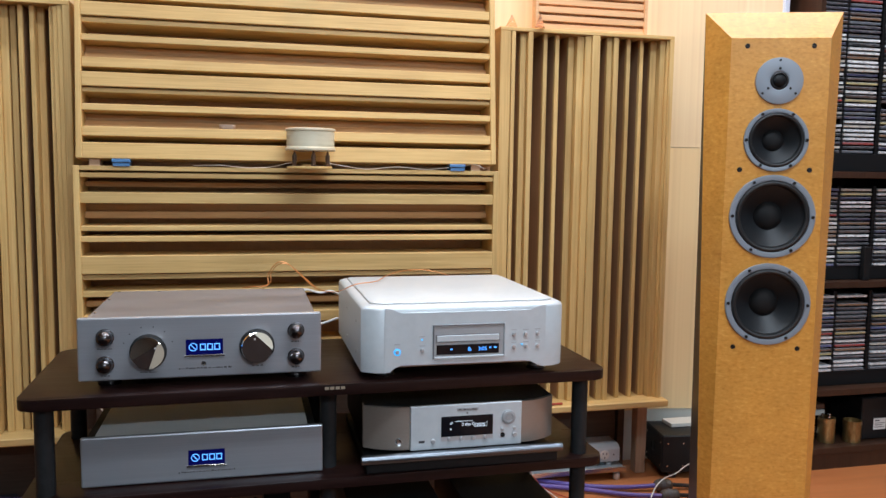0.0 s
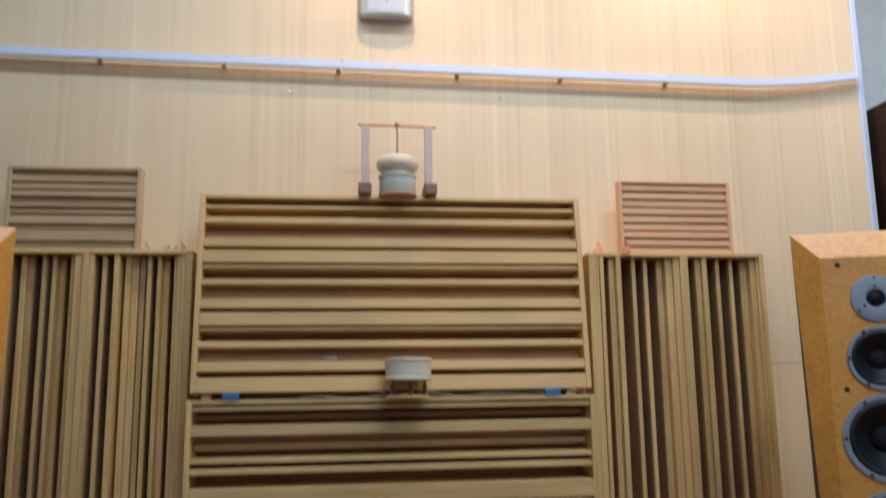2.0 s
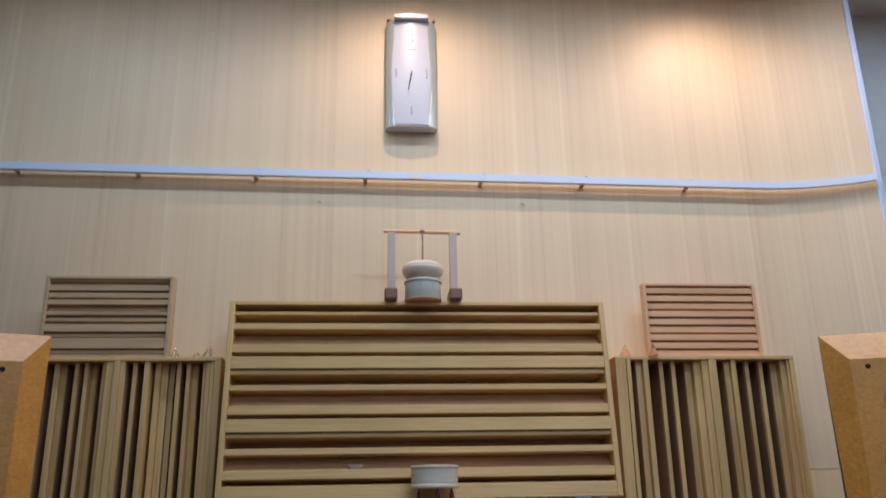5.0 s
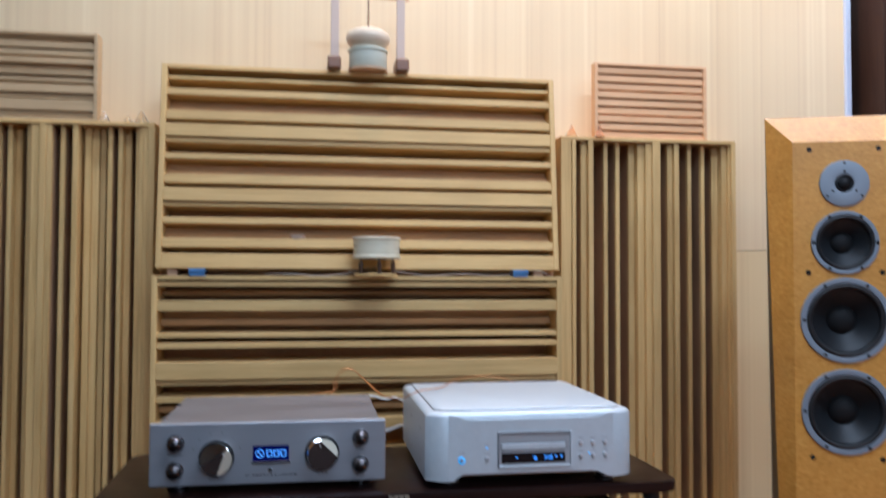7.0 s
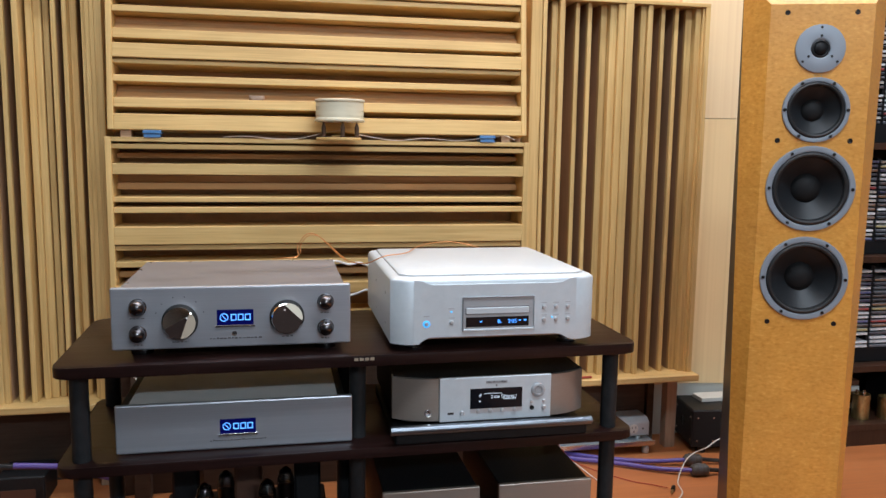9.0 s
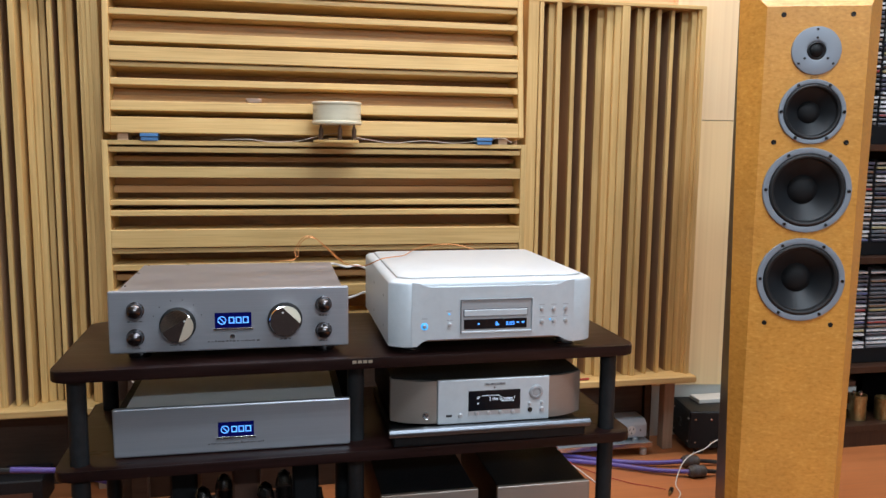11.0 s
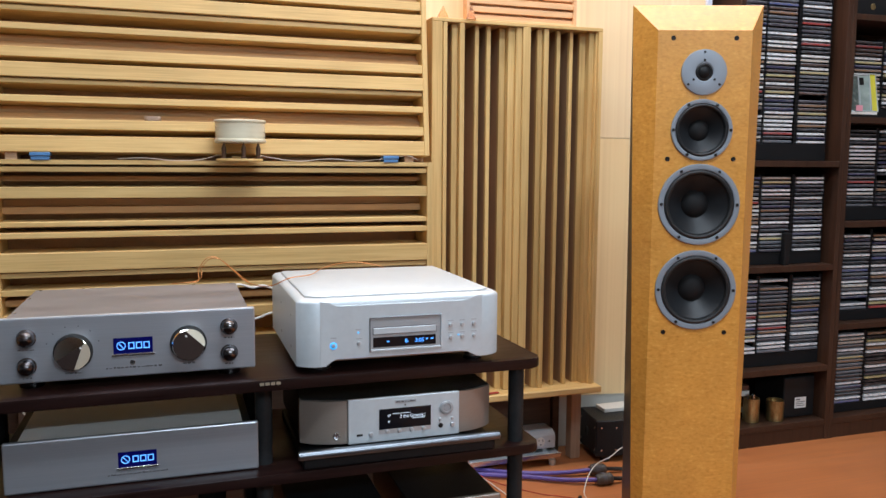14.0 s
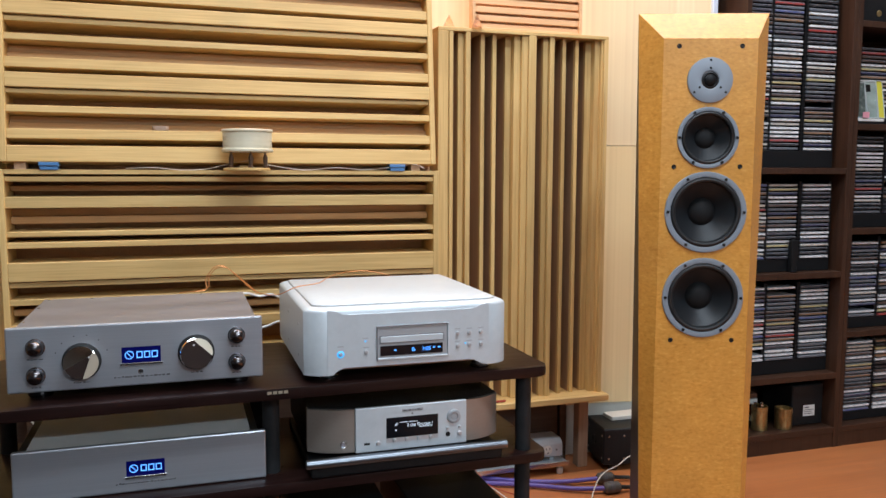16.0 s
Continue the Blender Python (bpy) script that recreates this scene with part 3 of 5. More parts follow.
wpart("top_cover", add_prism(bmesh.new(), [(CX - 0.062, -0.004), (CX + 0.062, -0.004), (CX + 0.062, 0.008), (CX + 0.03, 0.012), (CX, 0.013), (CX - 0.03, 0.012), (CX - 0.062, 0.008)],
                             pose(0, CY - 0.080, C1 - 0.002, 90), pose(0, CY - 0.008, C1 - 0.002, 90)), clock_white, clock)
bow = [(CX + u * 0.086, CY - 0.0585 + 0.0125 * u * u) for u in (-1, -0.75, -0.5, -0.25, 0, 0.25, 0.5, 0.75, 1)]
wpart("bottom_cover", add_prism(bmesh.new(), bow + [(CX + 0.086, CY - 0.004), (CX - 0.086, CY - 0.004)], pose(0, 0, C0 - 0.001), pose(0, 0, C0 + 0.002)), clock_white, clock)
for text, dx, dz in (("12", 0, 0.148), ("3", 0.056, 0.0), ("6", 0, -0.150), ("9", -0.056, 0.0)):
    wpart("numeral", words(text, 0.042, pose(CX + dx, CY - 0.0588 + 1.6 * dx * dx, C0 + 0.210 + dz, 90) @ Matrix.Diagonal((0.42, 1.25, 1.0, 1.0))), numeral_grey, clock)
wpart("pointer_short", add_prism(bmesh.new(), [(-0.003, 0), (0.003, 0), (0.0012, -0.045), (-0.0012, -0.045)], pose(CX, CY - 0.060, C0 + 0.210, 90, 8, 0), pose(CX, CY - 0.0615, C0 + 0.210, 90, 8, 0)), screw_black, clock)
wpart("pointer_long", add_prism(bmesh.new(), [(-0.002, 0.008), (0.002, 0.008), (0.001, -0.07), (-0.001, -0.07)], pose(CX, CY - 0.062, C0 + 0.210, 90, 10, 0), pose(CX, CY - 0.0635, C0 + 0.210, 90, 10, 0)), screw_black, clock)
wpart("name_bar", bars([(CX - 0.016, CX + 0.016, C0 + 0.308, C0 + 0.312)], CY - 0.0580), pale_ink, clock)

# ---- sound diffusers ----


def slatted(name, at, lean, x0, x1, z0, z1, deep, strips, mat, label, frame_w=0.016, across=True, group="sound diffusers", foot=0.0):
    """A slatted wooden diffuser: an outer box and boards set back by their own depth. strips: (from, to, set back) along z (across) or x."""
    t = thing(name, at, label, "sound diffuser", group, lean=lean)
    lx0, lx1, lz0, lz1 = x0 - at[0], x1 - at[0], z0 - at[2], z1 - at[2]
    edge = pine_z if mat is pine_x else mat
    part("side_board", box(lx0, lx0 + frame_w, 0, deep, lz0, lz1, 0.0015), edge, t)
    part("side_board", box(lx1 - frame_w, lx1, 0, deep, lz0, lz1, 0.0015), edge, t)
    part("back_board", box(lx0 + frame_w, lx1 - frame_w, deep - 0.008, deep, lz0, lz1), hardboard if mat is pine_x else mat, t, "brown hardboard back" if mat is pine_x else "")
    part("end_board", box(lx0 + frame_w, lx1 - frame_w, 0.001, deep - 0.008, lz1 - frame_w * 0.8, lz1, 0.0015), mat, t)
    part("end_board", box(lx0 + frame_w, lx1 - frame_w, 0.001, deep - 0.008, lz0, lz0 + (foot or frame_w * 0.8), 0.0015), mat, t)
    if mat is not pine_x:
        part("backing_board", box(lx0 + frame_w, lx1 - frame_w, 0.023, deep - 0.0085, lz0 + frame_w * 0.8, lz1 - frame_w * 0.8), mat, t)
    for a, b, d in strips:
        lo, hi = min(a, b), max(a, b)
        if across:
            bm = box(lx0 + frame_w, lx1 - frame_w, d, deep - 0.008 if mat is pine_x else 0.0228, lo - at[2], hi - at[2], 0.0012)
        else:
            bm = box(lo - at[0], hi - at[0], d, deep - 0.008, lz0 + frame_w * 0.8, lz1 - frame_w * 0.8, 0.0012)
        # deep-set slats take the pine with recess shade in its colour
        part("slat", bm, shaded_pine_x if mat is pine_x and d > 0.04 else mat, t)
    return t


upper = slatted("sound_diffuser", (0.45, 2.362, 1.064), -5.5, -0.132, 1.046, 1.064, 1.664, 0.118,
                [(1.632, 1.622, 0.012), (1.592, 1.572, 0.004), (1.570, 1.5492, 0.060), (1.5488, 1.528, 0.045), (1.526, 1.500, 0.004), (1.486, 1.449, 0.0), (1.446, 1.432, 0.010),
                 (1.399, 1.382, 0.004), (1.380, 1.3597, 0.060), (1.3593, 1.339, 0.045), (1.337, 1.311, 0.004), (1.297, 1.259, 0.0), (1.256, 1.244, 0.010),
                 (1.212, 1.194, 0.004), (1.192, 1.1727, 0.060), (1.1723, 1.153, 0.045), (1.151, 1.125, 0.004)], pine_x,
                "pale pine diffuser with horizontal stepped slats", 0.016, foot=0.043)
lower = slatted("sound_diffuser", (0.45, 2.368, 0.53), 0, -0.142, 1.057, 0.53, 1.044, 0.132,
                [(1.026, 1.012, 0.008), (1.000, 0.986, 0.075), (0.972, 0.942, 0.004), (0.938, 0.9172, 0.085), (0.9168, 0.897, 0.070), (0.880, 0.866, 0.006), (0.852, 0.836, 0.004),
                 (0.798, 0.748, 0.0), (0.745, 0.731, 0.010), (0.700, 0.684, 0.006), (0.668, 0.650, 0.05), (0.632, 0.600, 0.004)], pine_x,
                "pale pine diffuser with horizontal stepped slats, standing behind the rack", 0.016)
for lx in (-0.10, 1.0):
    part("leg", box(lx - 0.45, lx - 0.45 + 0.045, 0.004, 0.049, -0.53, 0.0, 0.002), kick_wood, lower)
part("skirt_board", box(-0.586, 0.608, 0.05, 0.066, -0.53, 0.0, 0.002), kick_wood, lower, "dark brown board under the slats")


# from, to, set back, and whether the rear part has shade in its brown
RIGHT_WALLS = ((0.0, 0.0345, "side_board"), (0.3075, 0.334, "divider"), (0.580, 0.596, "side_board"))
RIGHT_SLATS = ((0.037, 0.050, 0.0, 0), (0.072, 0.091, 0.020, 1), (0.0915, 0.1075, 0.0, 0), (0.151, 0.1645, 0.025, 1), (0.190, 0.2035, 0.022, 1), (0.242, 0.263, 0.045, 1),
               (0.2635, 0.286, 0.020, 0), (0.2865, 0.307, 0.008, 0), (0.366, 0.384, 0.020, 1), (0.3845, 0.401, 0.006, 0), (0.440, 0.4535, 0.028, 1), (0.487, 0.500, 0.028, 1),
               (0.533, 0.555, 0.045, 1), (0.5555, 0.573, 0.020, 0), (0.5735, 0.5795, 0.008, 0))
LEFT_WALLS = ((0.0, 0.020, "side_board"), (0.286, 0.305, "divider"), (0.585, 0.605, "side_board"))
LEFT_SLATS = ((0.021, 0.045, 0.004, 0), (0.068, 0.081, 0.020, 1), (0.104, 0.119, 0.030, 0), (0.1195, 0.136, 0.046, 1), (0.165, 0.1765, 0.026, 1), (0.194, 0.2055, 0.026, 0),
              (0.206, 0.222, 0.060, 1), (0.250, 0.263, 0.015, 0), (0.2635, 0.2855, 0.005, 0), (0.3055, 0.320, 0.003, 1), (0.339, 0.3515, 0.018, 1), (0.376, 0.391, 0.005, 0),
              (0.402, 0.4195, 0.034, 0), (0.420, 0.439, 0.045, 0), (0.4425, 0.458, 0.050, 0), (0.468, 0.480, 0.026, 1), (0.497, 0.509, 0.026, 0), (0.5095, 0.527, 0.060, 1),
              (0.548, 0.559, 0.020, 0), (0.5595, 0.572, 0.010, 0), (0.5725, 0.5845, 0.005, 0))


def upright_diffuser(name, x0, walls, slats, label):
    t = thing(name, (x0, 2.45, 0.262), label, "sound diffuser", "sound diffusers")
    W, D, H = walls[-1][1], 0.157, 1.229
    for a, b, nm in walls:
        part(nm, box(a, b, 0.0, D, 0.022, H - 0.012, 0.0015), pine_z, t)
    part("top_board", box(0.0, W, 0.0, D, H - 0.012, H, 0.0015), pine_x, t)
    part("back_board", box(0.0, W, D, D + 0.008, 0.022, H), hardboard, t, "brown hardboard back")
    part("ledge", box(-0.004, W + 0.012, -0.035, D + 0.004, 0.0, 0.022, 0.003), pine_x, t, "thick pine ledge")
    for a, b, d, backed in slats:
        if backed:
            part("slat", box(a, b, d, d + 0.016, 0.022, H - 0.0125, 0.0012), pine_z, t)
            part("fin", box(a + 0.0005, b - 0.0005, d + 0.0162, D, 0.022, H - 0.0125), gap_shade, t, "rear part of a slat, the well's shade put into its brown")
        else:
            part("slat", box(a, b, d, D, 0.022, H - 0.0125, 0.0012), pine_z, t)
    for a in (0.02, 0.535):
        part("leg", box(a + 0.006, a + 0.044, 0.055, 0.095, -0.262, 0.0, 0.002), leg_wood, t, "grey-brown wooden leg")
    part("rear_board", box(0.0, W - 0.105, 0.120, 0.135, -0.262, 0.0, 0.002), kick_wood, t, "dark brown board between the legs")
    part("stretcher", box(W - 0.10, W - 0.075, 0.110, 0.150, -0.262, 0.0, 0.002), kick_wood, t)
    return t


upright_diffuser("sound_diffuser", 1.080, RIGHT_WALLS, RIGHT_SLATS, "tall pine diffuser with upright staggered slats on wooden legs")
upright_diffuser("sound_diffuser", -0.758, LEFT_WALLS, LEFT_SLATS, "tall pine diffuser with upright staggered slats on wooden legs")
rs_strips = [(1.722 - i * 0.0262, 1.722 - i * 0.0262 - 0.0182, 0.003 + 0.002 * (i % 3)) for i in range(9)]
slatted("slatted_panel", (1.40, 2.47, 1.491), 0, 1.200, 1.586, 1.491, 1.738, 0.034, rs_strips, cedar_orange, "small reddish softwood slatted panel on the tall diffuser", 0.011, group="small slatted panels")
ls_strips = [(1.745, 1.732, 0.010), (1.720, 1.702, 0.004), (1.695, 1.680, 0.006), (1.672, 1.657, 0.002), (1.650, 1.640, 0.018), (1.636, 1.624, 0.004),
             (1.615, 1.604, 0.006), (1.595, 1.572, 0.002), (1.566, 1.556, 0.010), (1.552, 1.520, 0.003), (1.515, 1.504, 0.010)]
slatted("slatted_panel", (-0.50, 2.46, 1.491), 0, -0.706, -0.318, 1.491, 1.749, 0.045, ls_strips, aged_softwood, "small softwood slatted panel with uneven steps on the tall diffuser", 0.012, group="small slatted panels")


def pyramid(x, y, r, h, mat, label):
    bm = bmesh.new()
    base = [bm.verts.new((x + r * math.cos(a), y + r * math.sin(a), 1.4915)) for a in (0.4, 1.97, 3.54, 5.11)]
    tip = bm.verts.new((x, y, 1.4915 + h))
    bm.faces.new(base)
    for i in range(4):
        bm.faces.new((base[i], base[(i + 1) % 4], tip))
    bmesh.ops.bevel(bm, geom=bm.edges[:], offset=0.0015, segments=1, affect="EDGES")
    solo("crystal_pyramid", bm, mat, label, "crystal", "crystal pyramids")


pyramid(1.132, 2.50, 0.030, 0.048, crystal_pink, "small salmon-coloured crystal pyramid on the diffuser's top")
pyramid(1.208, 2.450, 0.022, 0.048, crystal_pink, "small salmon-coloured crystal pyramid on the diffuser's top")
pyramid(-0.200, 2.495, 0.026, 0.046, crystal_clear, "small clear crystal pyramid on the diffuser's top")
pyramid(-0.300, 2.475, 0.018, 0.036, crystal_clear, "low clear crystal piece on the diffuser's top")
pyramid(-0.238, 2.50, 0.018, 0.030, crystal_clear, "low clear crystal piece on the diffuser's top")

# between the two middle diffusers
for bx in (-0.088, 0.986):
    solo("spacer_block", box(bx - 0.014, bx + 0.014, 2.378, 2.44, 1.042, 1.0635, 0.001), cedar_x, "small wooden block between two diffusers", "block", "spacer blocks")
for bx in (-0.018, 0.926):
    c = thing("plastic_clip", (bx, 2.376, 1.043), "blue plastic clip wedged between two diffusers", "clip", "blue clips")
    part("lower_jaw", box(-0.022, 0.022, -0.012, 0.03, 0.0, 0.009, 0.001), clip_blue, c)
    part("upper_jaw", box(-0.024, 0.024, -0.014, 0.03, 0.011, 0.020, 0.001), clip_blue, c)
# strip added so that the gap stays dark; its brown holds the shade
dark_gap = thing("backing_strip", (0.45, 2.50, 1.043), "added brown strip that shades the gap between the diffusers", "strip")
part("strip", box(-0.58, 0.60, -0.06, -0.05, 0.0, 0.0195), gap_shade, dark_gap)

cup = thing("turned_cup", (0.487, 2.31, 1.0425), "ivory turned cup resonator on three brown spikes", "resonator")
part("base_plate", lathe([(0.0, 0.0), (0.061, 0.0), (0.063, 0.002), (0.063, 0.006), (0.061, 0.008), (0.0, 0.008)], pose(-0.002, 0.006, 0)), pine_x, cup, "round wooden base plate", True)
part("foot_block", box(-0.020, 0.010, 0.034, 0.075, 0.008, 0.015), pine_x, cup)
part("cup_body", lathe([(0.0, 0.050), (0.066, 0.050), (0.069, 0.053), (0.069, 0.058), (0.066, 0.061), (0.066, 0.103), (0.069, 0.106), (0.069, 0.110), (0.067, 0.112), (0.060, 0.112), (0.058, 0.065), (0.0, 0.065)], steps=48), ivory, cup, smooth=True)
for a in (205, 275, 335):
    px, py = 0.050 * math.cos(radians(a)), 0.046 * math.sin(radians(a))
    part("spike", lathe([(0.0, 0.008), (0.0075, 0.0082), (0.0075, 0.012), (0.0055, 0.014), (0.0065, 0.030), (0.0065, 0.036), (0.0045, 0.040), (0.0015, 0.051)], pose(px, py, 0), 14), spike_brown, cup, smooth=True)
solo("wire", tube([(0.17, 2.372, 1.0475), (0.24, 2.366, 1.050), (0.31, 2.362, 1.044), (0.38, 2.356, 1.047), (0.44, 2.345, 1.062), (0.49, 2.33, 1.070)], 0.0010, 6), dull_wire, "thin pale wire lying in the gap between diffusers", "wire", "thin wires", smooth=True)
solo("wire", tube([(0.53, 2.345, 1.062), (0.60, 2.358, 1.050), (0.66, 2.365, 1.045), (0.74, 2.362, 1.052), (0.84, 2.37, 1.047), (0.95, 2.37, 1.060), (0.985, 2.364, 1.062), (1.01, 2.362, 1.050)], 0.0010, 6), dull_wire, "thin pale wire lying in the gap between diffusers", "wire", "thin wires", smooth=True)
solo("putty_lump", slab(0.240, 0.283, 2.376, 2.398, 1.1512, 1.1635, 0.009, 0.004), putty, "small brownish lump of putty on a slat", "putty", smooth=True)

# hanging turned drum in its frame, on top of the upper diffuser
gz = 1.662
drum = thing("hanging_drum", (0.466, 2.44, gz), "ivory turned hanging drum in a small wooden frame", "ornament")
for s in (-1, 1):
    part("post", box(s * 0.100 - 0.0125, s * 0.100 + 0.0125, -0.008, 0.010, 0.026, 0.232, 0.0015), post_wood, drum)
    part("foot", box(s * 0.102 - 0.020, s * 0.102 + 0.020, -0.050, 0.045, 0.0, 0.036, 0.004), foot_brown, drum, "brown wooden foot")
part("crossbar", lathe([(0.0, -0.125), (0.006, -0.125), (0.006, 0.125), (0.0, 0.125)], pose(0, 0, 0.236, 0, 91, 0), 14), cedar_orange, drum, smooth=True)
part("cord", tube([(0.0, -0.007, 0.242), (0.0, -0.008, 0.225), (0.001, -0.006, 0.19), (0.0, -0.010, 0.132)], 0.0030, 6), cord_tan, drum, smooth=True)
part("knot", lathe([(0.0, -0.008), (0.008, -0.004), (0.008, 0.004), (0.0, 0.008)], pose(0, -0.004, 0.237, 30, 20, 0), 10), cord_tan, drum, smooth=True)
part("base_disc", lathe([(0.0, 0.0), (0.060, 0.0), (0.060, 0.005), (0.0, 0.005)], pose(0, -0.012, 0), 40), cedar_x, drum, "thin reddish wooden disc", True)
part("upper_bowl", lathe([(0.0, 0.066), (0.037, 0.067), (0.050, 0.073), (0.0615, 0.085), (0.0668, 0.098), (0.0660, 0.106), (0.0640, 0.1085), (0.0645, 0.1105), (0.0615, 0.116), (0.047, 0.125), (0.024, 0.131), (0.0, 0.132)], pose(0, -0.012, 0), 40), bowl_ivory, drum, smooth=True)
part("lower_cup", lathe([(0.0, 0.005), (0.055, 0.005), (0.0575, 0.009), (0.0565, 0.056), (0.0605, 0.058), (0.0605, 0.063), (0.057, 0.066), (0.0, 0.066)], pose(0, -0.012, 0), 40), celadon, drum, smooth=True)

# ---- equipment rack ----
rack = thing("equipment_rack", (0.483, 1.81, 0), "espresso-stained three-shelf equipment rack with charcoal posts", "rack", turn=1.0)
for z0, z1 in ((0.595, 0.617), (0.403, 0.4235), (0.080, 0.103)):
    part("shelf", slab(-0.586, 0.586, -0.212, 0.222, z0, z1, 0.028, 0.003), rack_wood, rack, smooth=True)
for px, front in ((-0.545, -0.172), (-0.011, -0.135), (0.540, -0.172)):
    for py in (front, 0.165):
        for z0, z1 in ((0.0, 0.080), (0.103, 0.403), (0.4235, 0.595)):
            part("post", lathe([(0.0, z0), (0.0175, z0), (0.0175, z1), (0.0, z1)], pose(px, py, 0), 20), post_paint, rack, smooth=True)
for k in range(4):
    part("maker_mark", box(-0.026 + k * 0.0106, -0.018 + k * 0.0106, -0.2135, -0.2115, 0.6070, 0.6125), gold_badge, rack, "small pale metal maker's mark")

# ---- silver control amplifier and its supply ----


def facet_knob(parent, x, y, z, r, h, facets, dot_deg):
    """A polished knob with satin facets cut into its face: each facet falls towards an angle, from a share of the radius."""
    bm = lathe([(0.0, 0.0031), (r * 1.0, 0.0031), (r, 0.004), (r, h - 0.002), (r - 0.0015, h), (0.0, h)], Matrix(), 48)
    tip = Vector((math.cos(radians(dot_deg)), math.sin(radians(dot_deg)), 0))
    for angle, share, satin in facets:
        out = Vector((math.cos(radians(angle)), math.sin(radians(angle)), 0))
        no = (Vector((0, 0, 1)) * math.cos(radians(20)) + out * math.sin(radians(20))).normalized()
        got = bmesh.ops.bisect_plane(bm, geom=bm.verts[:] + bm.edges[:] + bm.faces[:], plane_co=out * r * share + Vector((0, 0, h)), plane_no=no, clear_outer=True)
        edges = [e for e in got["geom_cut"] if isinstance(e, bmesh.types.BMEdge)]
        for f in bmesh.ops.holes_fill(bm, edges=edges, sides=0)["faces"]:
            f.material_index = satin
    bmesh.ops.transform(bm, matrix=facing(x, y, z), verts=bm.verts[:])
    wpart("knob_base", lathe([(r * 0.9, 0.0), (r * 1.12, 0.0), (r * 1.12, 0.0022), (r * 1.06, 0.003), (r * 0.9, 0.003)], facing(x, y, z), 48), rubber, parent, "black ring behind the knob", True)
    knob = wpart("large_knob", bm, chrome, parent, "polished chrome knob with satin facets")
    knob.data.materials.append(facet_satin)
    p = facing(x, y, z) @ (tip * r * 0.60 + Vector((0, 0, h)))
    wpart("pointer_dot", lathe([(0.0, 0.0012), (0.0018, 0.0008), (0.002, 0.0)], pose(p.x, p.y + 0.0003, p.z, 90), 10), paper, knob)
    return knob


def dome_knob(parent, x, y, z, r):
    bm = lathe([(0.0, 0.0), (r * 1.10, 0.0), (r * 1.10, 0.004), (r, 0.005), (r, 0.012), (r * 0.93, 0.017), (r * 0.75, 0.0215), (r * 0.45, 0.0245), (0.0, 0.0255)], facing(x, y, z), 36)
    return wpart("small_knob", bm, smoked_chrome, parent, "polished chrome domed knob", True)


def lit_badge(parent, x0, x1, z0, z1, y):
    scr = wpart("lit_badge", box(x0, x1, y - 0.001, y + 0.004, z0, z1), blue_screen, parent, "glowing blue badge window")
    wpart("badge_frame", box(x0 - 0.003, x1 + 0.003, y - 0.0025, y + 0.003, z0 - 0.0045, z0 - 0.0003, 0.0004), satin_chrome, scr)
    cz, h = (z0 + z1) / 2, z1 - z0
    cx = x0 + h * 0.45
    bm = bmesh.new()
    m = facing(cx, y - 0.001, cz)
    add_lathe(bm, [(h * 0.22, 0.0), (h * 0.265, 0.0), (h * 0.265, 0.0006), (h * 0.22, 0.0006), (h * 0.22, 0.0)], m, 24)
    add_prism(bm, [(-h * 0.15, h * 0.14), (-h * 0.11, h * 0.16), (h * 0.15, -h * 0.14), (h * 0.11, -h * 0.16)], m @ pose(0, 0, 0.0001), m @ pose(0, 0, 0.0006))
    wx = cx + h * 0.42
    ww = (x1 - wx - 0.003) / 3
    for k in range(3):
        a, b, lo, hi, e = wx + k * ww, wx + (k + 0.80) * ww, cz - h * 0.21, cz + h * 0.21, h * 0.055
        for x2, x3, z2, z3 in ((a, a + e, lo, hi), (b - e, b, lo, hi), (a + e, b - e, hi - e, hi), (a + e, b - e, lo, lo + e)):
            add_box(bm, x2, x3, y - 0.0017, y - 0.0011, z2, z3)
    wpart("badge_mark", bm, blue_glyph, scr)


def script_bars(x0, x1, z, y, seed):
    """Unreadable script as short slanting-height bars."""
    rnd = random.Random(seed)
    rows, x = [], x0
    while x < x1:
        w = rnd.uniform(0.0025, 0.007)
        rows.append((x, min(x + w, x1), z - rnd.uniform(0.0006, 0.0012), z + rnd.uniform(0.0006, 0.0024)))
        x += w + rnd.uniform(0.0006, 0.003)
    return bars(rows, y, 0.0004)


pre = thing("control_amplifier", (0.229, 1.83, 0.617), "brushed silver control amplifier with chrome knobs and a blue badge", "amplifier", "silver amplifier pair")
FY = 1.64
wpart("faceplate", box(0.0, 0.457, FY, FY + 0.012, 0.634, 0.756, 0.0032, 2), brushed, pre)
wpart("chassis", box(0.012, 0.445, FY + 0.0125, 2.02, 0.644, 0.7465, 0.0015), brushed, pre)
wpart("lid", box(0.010, 0.447, FY + 0.0125, 2.022, 0.7468, 0.750, 0.001), lid_metal, pre, "smudged grey metal lid")
for lx in (0.022, 0.11, 0.35, 0.435):
    wpart("lid_screw", lathe([(0.0, 0.0016), (0.003, 0.0012), (0.0032, 0.0)], pose(lx, 2.012, 0.750), 10), satin_chrome, pre)
for ly in (1.73, 1.90):
    wpart("lid_screw", lathe([(0.0, 0.0016), (0.003, 0.0012), (0.0032, 0.0)], pose(0.017, ly, 0.750), 10), satin_chrome, pre)
for fx in (0.048, 0.409):
    for fy in (1.69, 1.97):
        wpart("foot", lathe([(0.0, 0.617), (0.021, 0.617), (0.023, 0.624), (0.021, 0.644), (0.0, 0.644)], pose(fx, fy, 0), 20), smoked_chrome, pre, "dark turned metal foot", True)
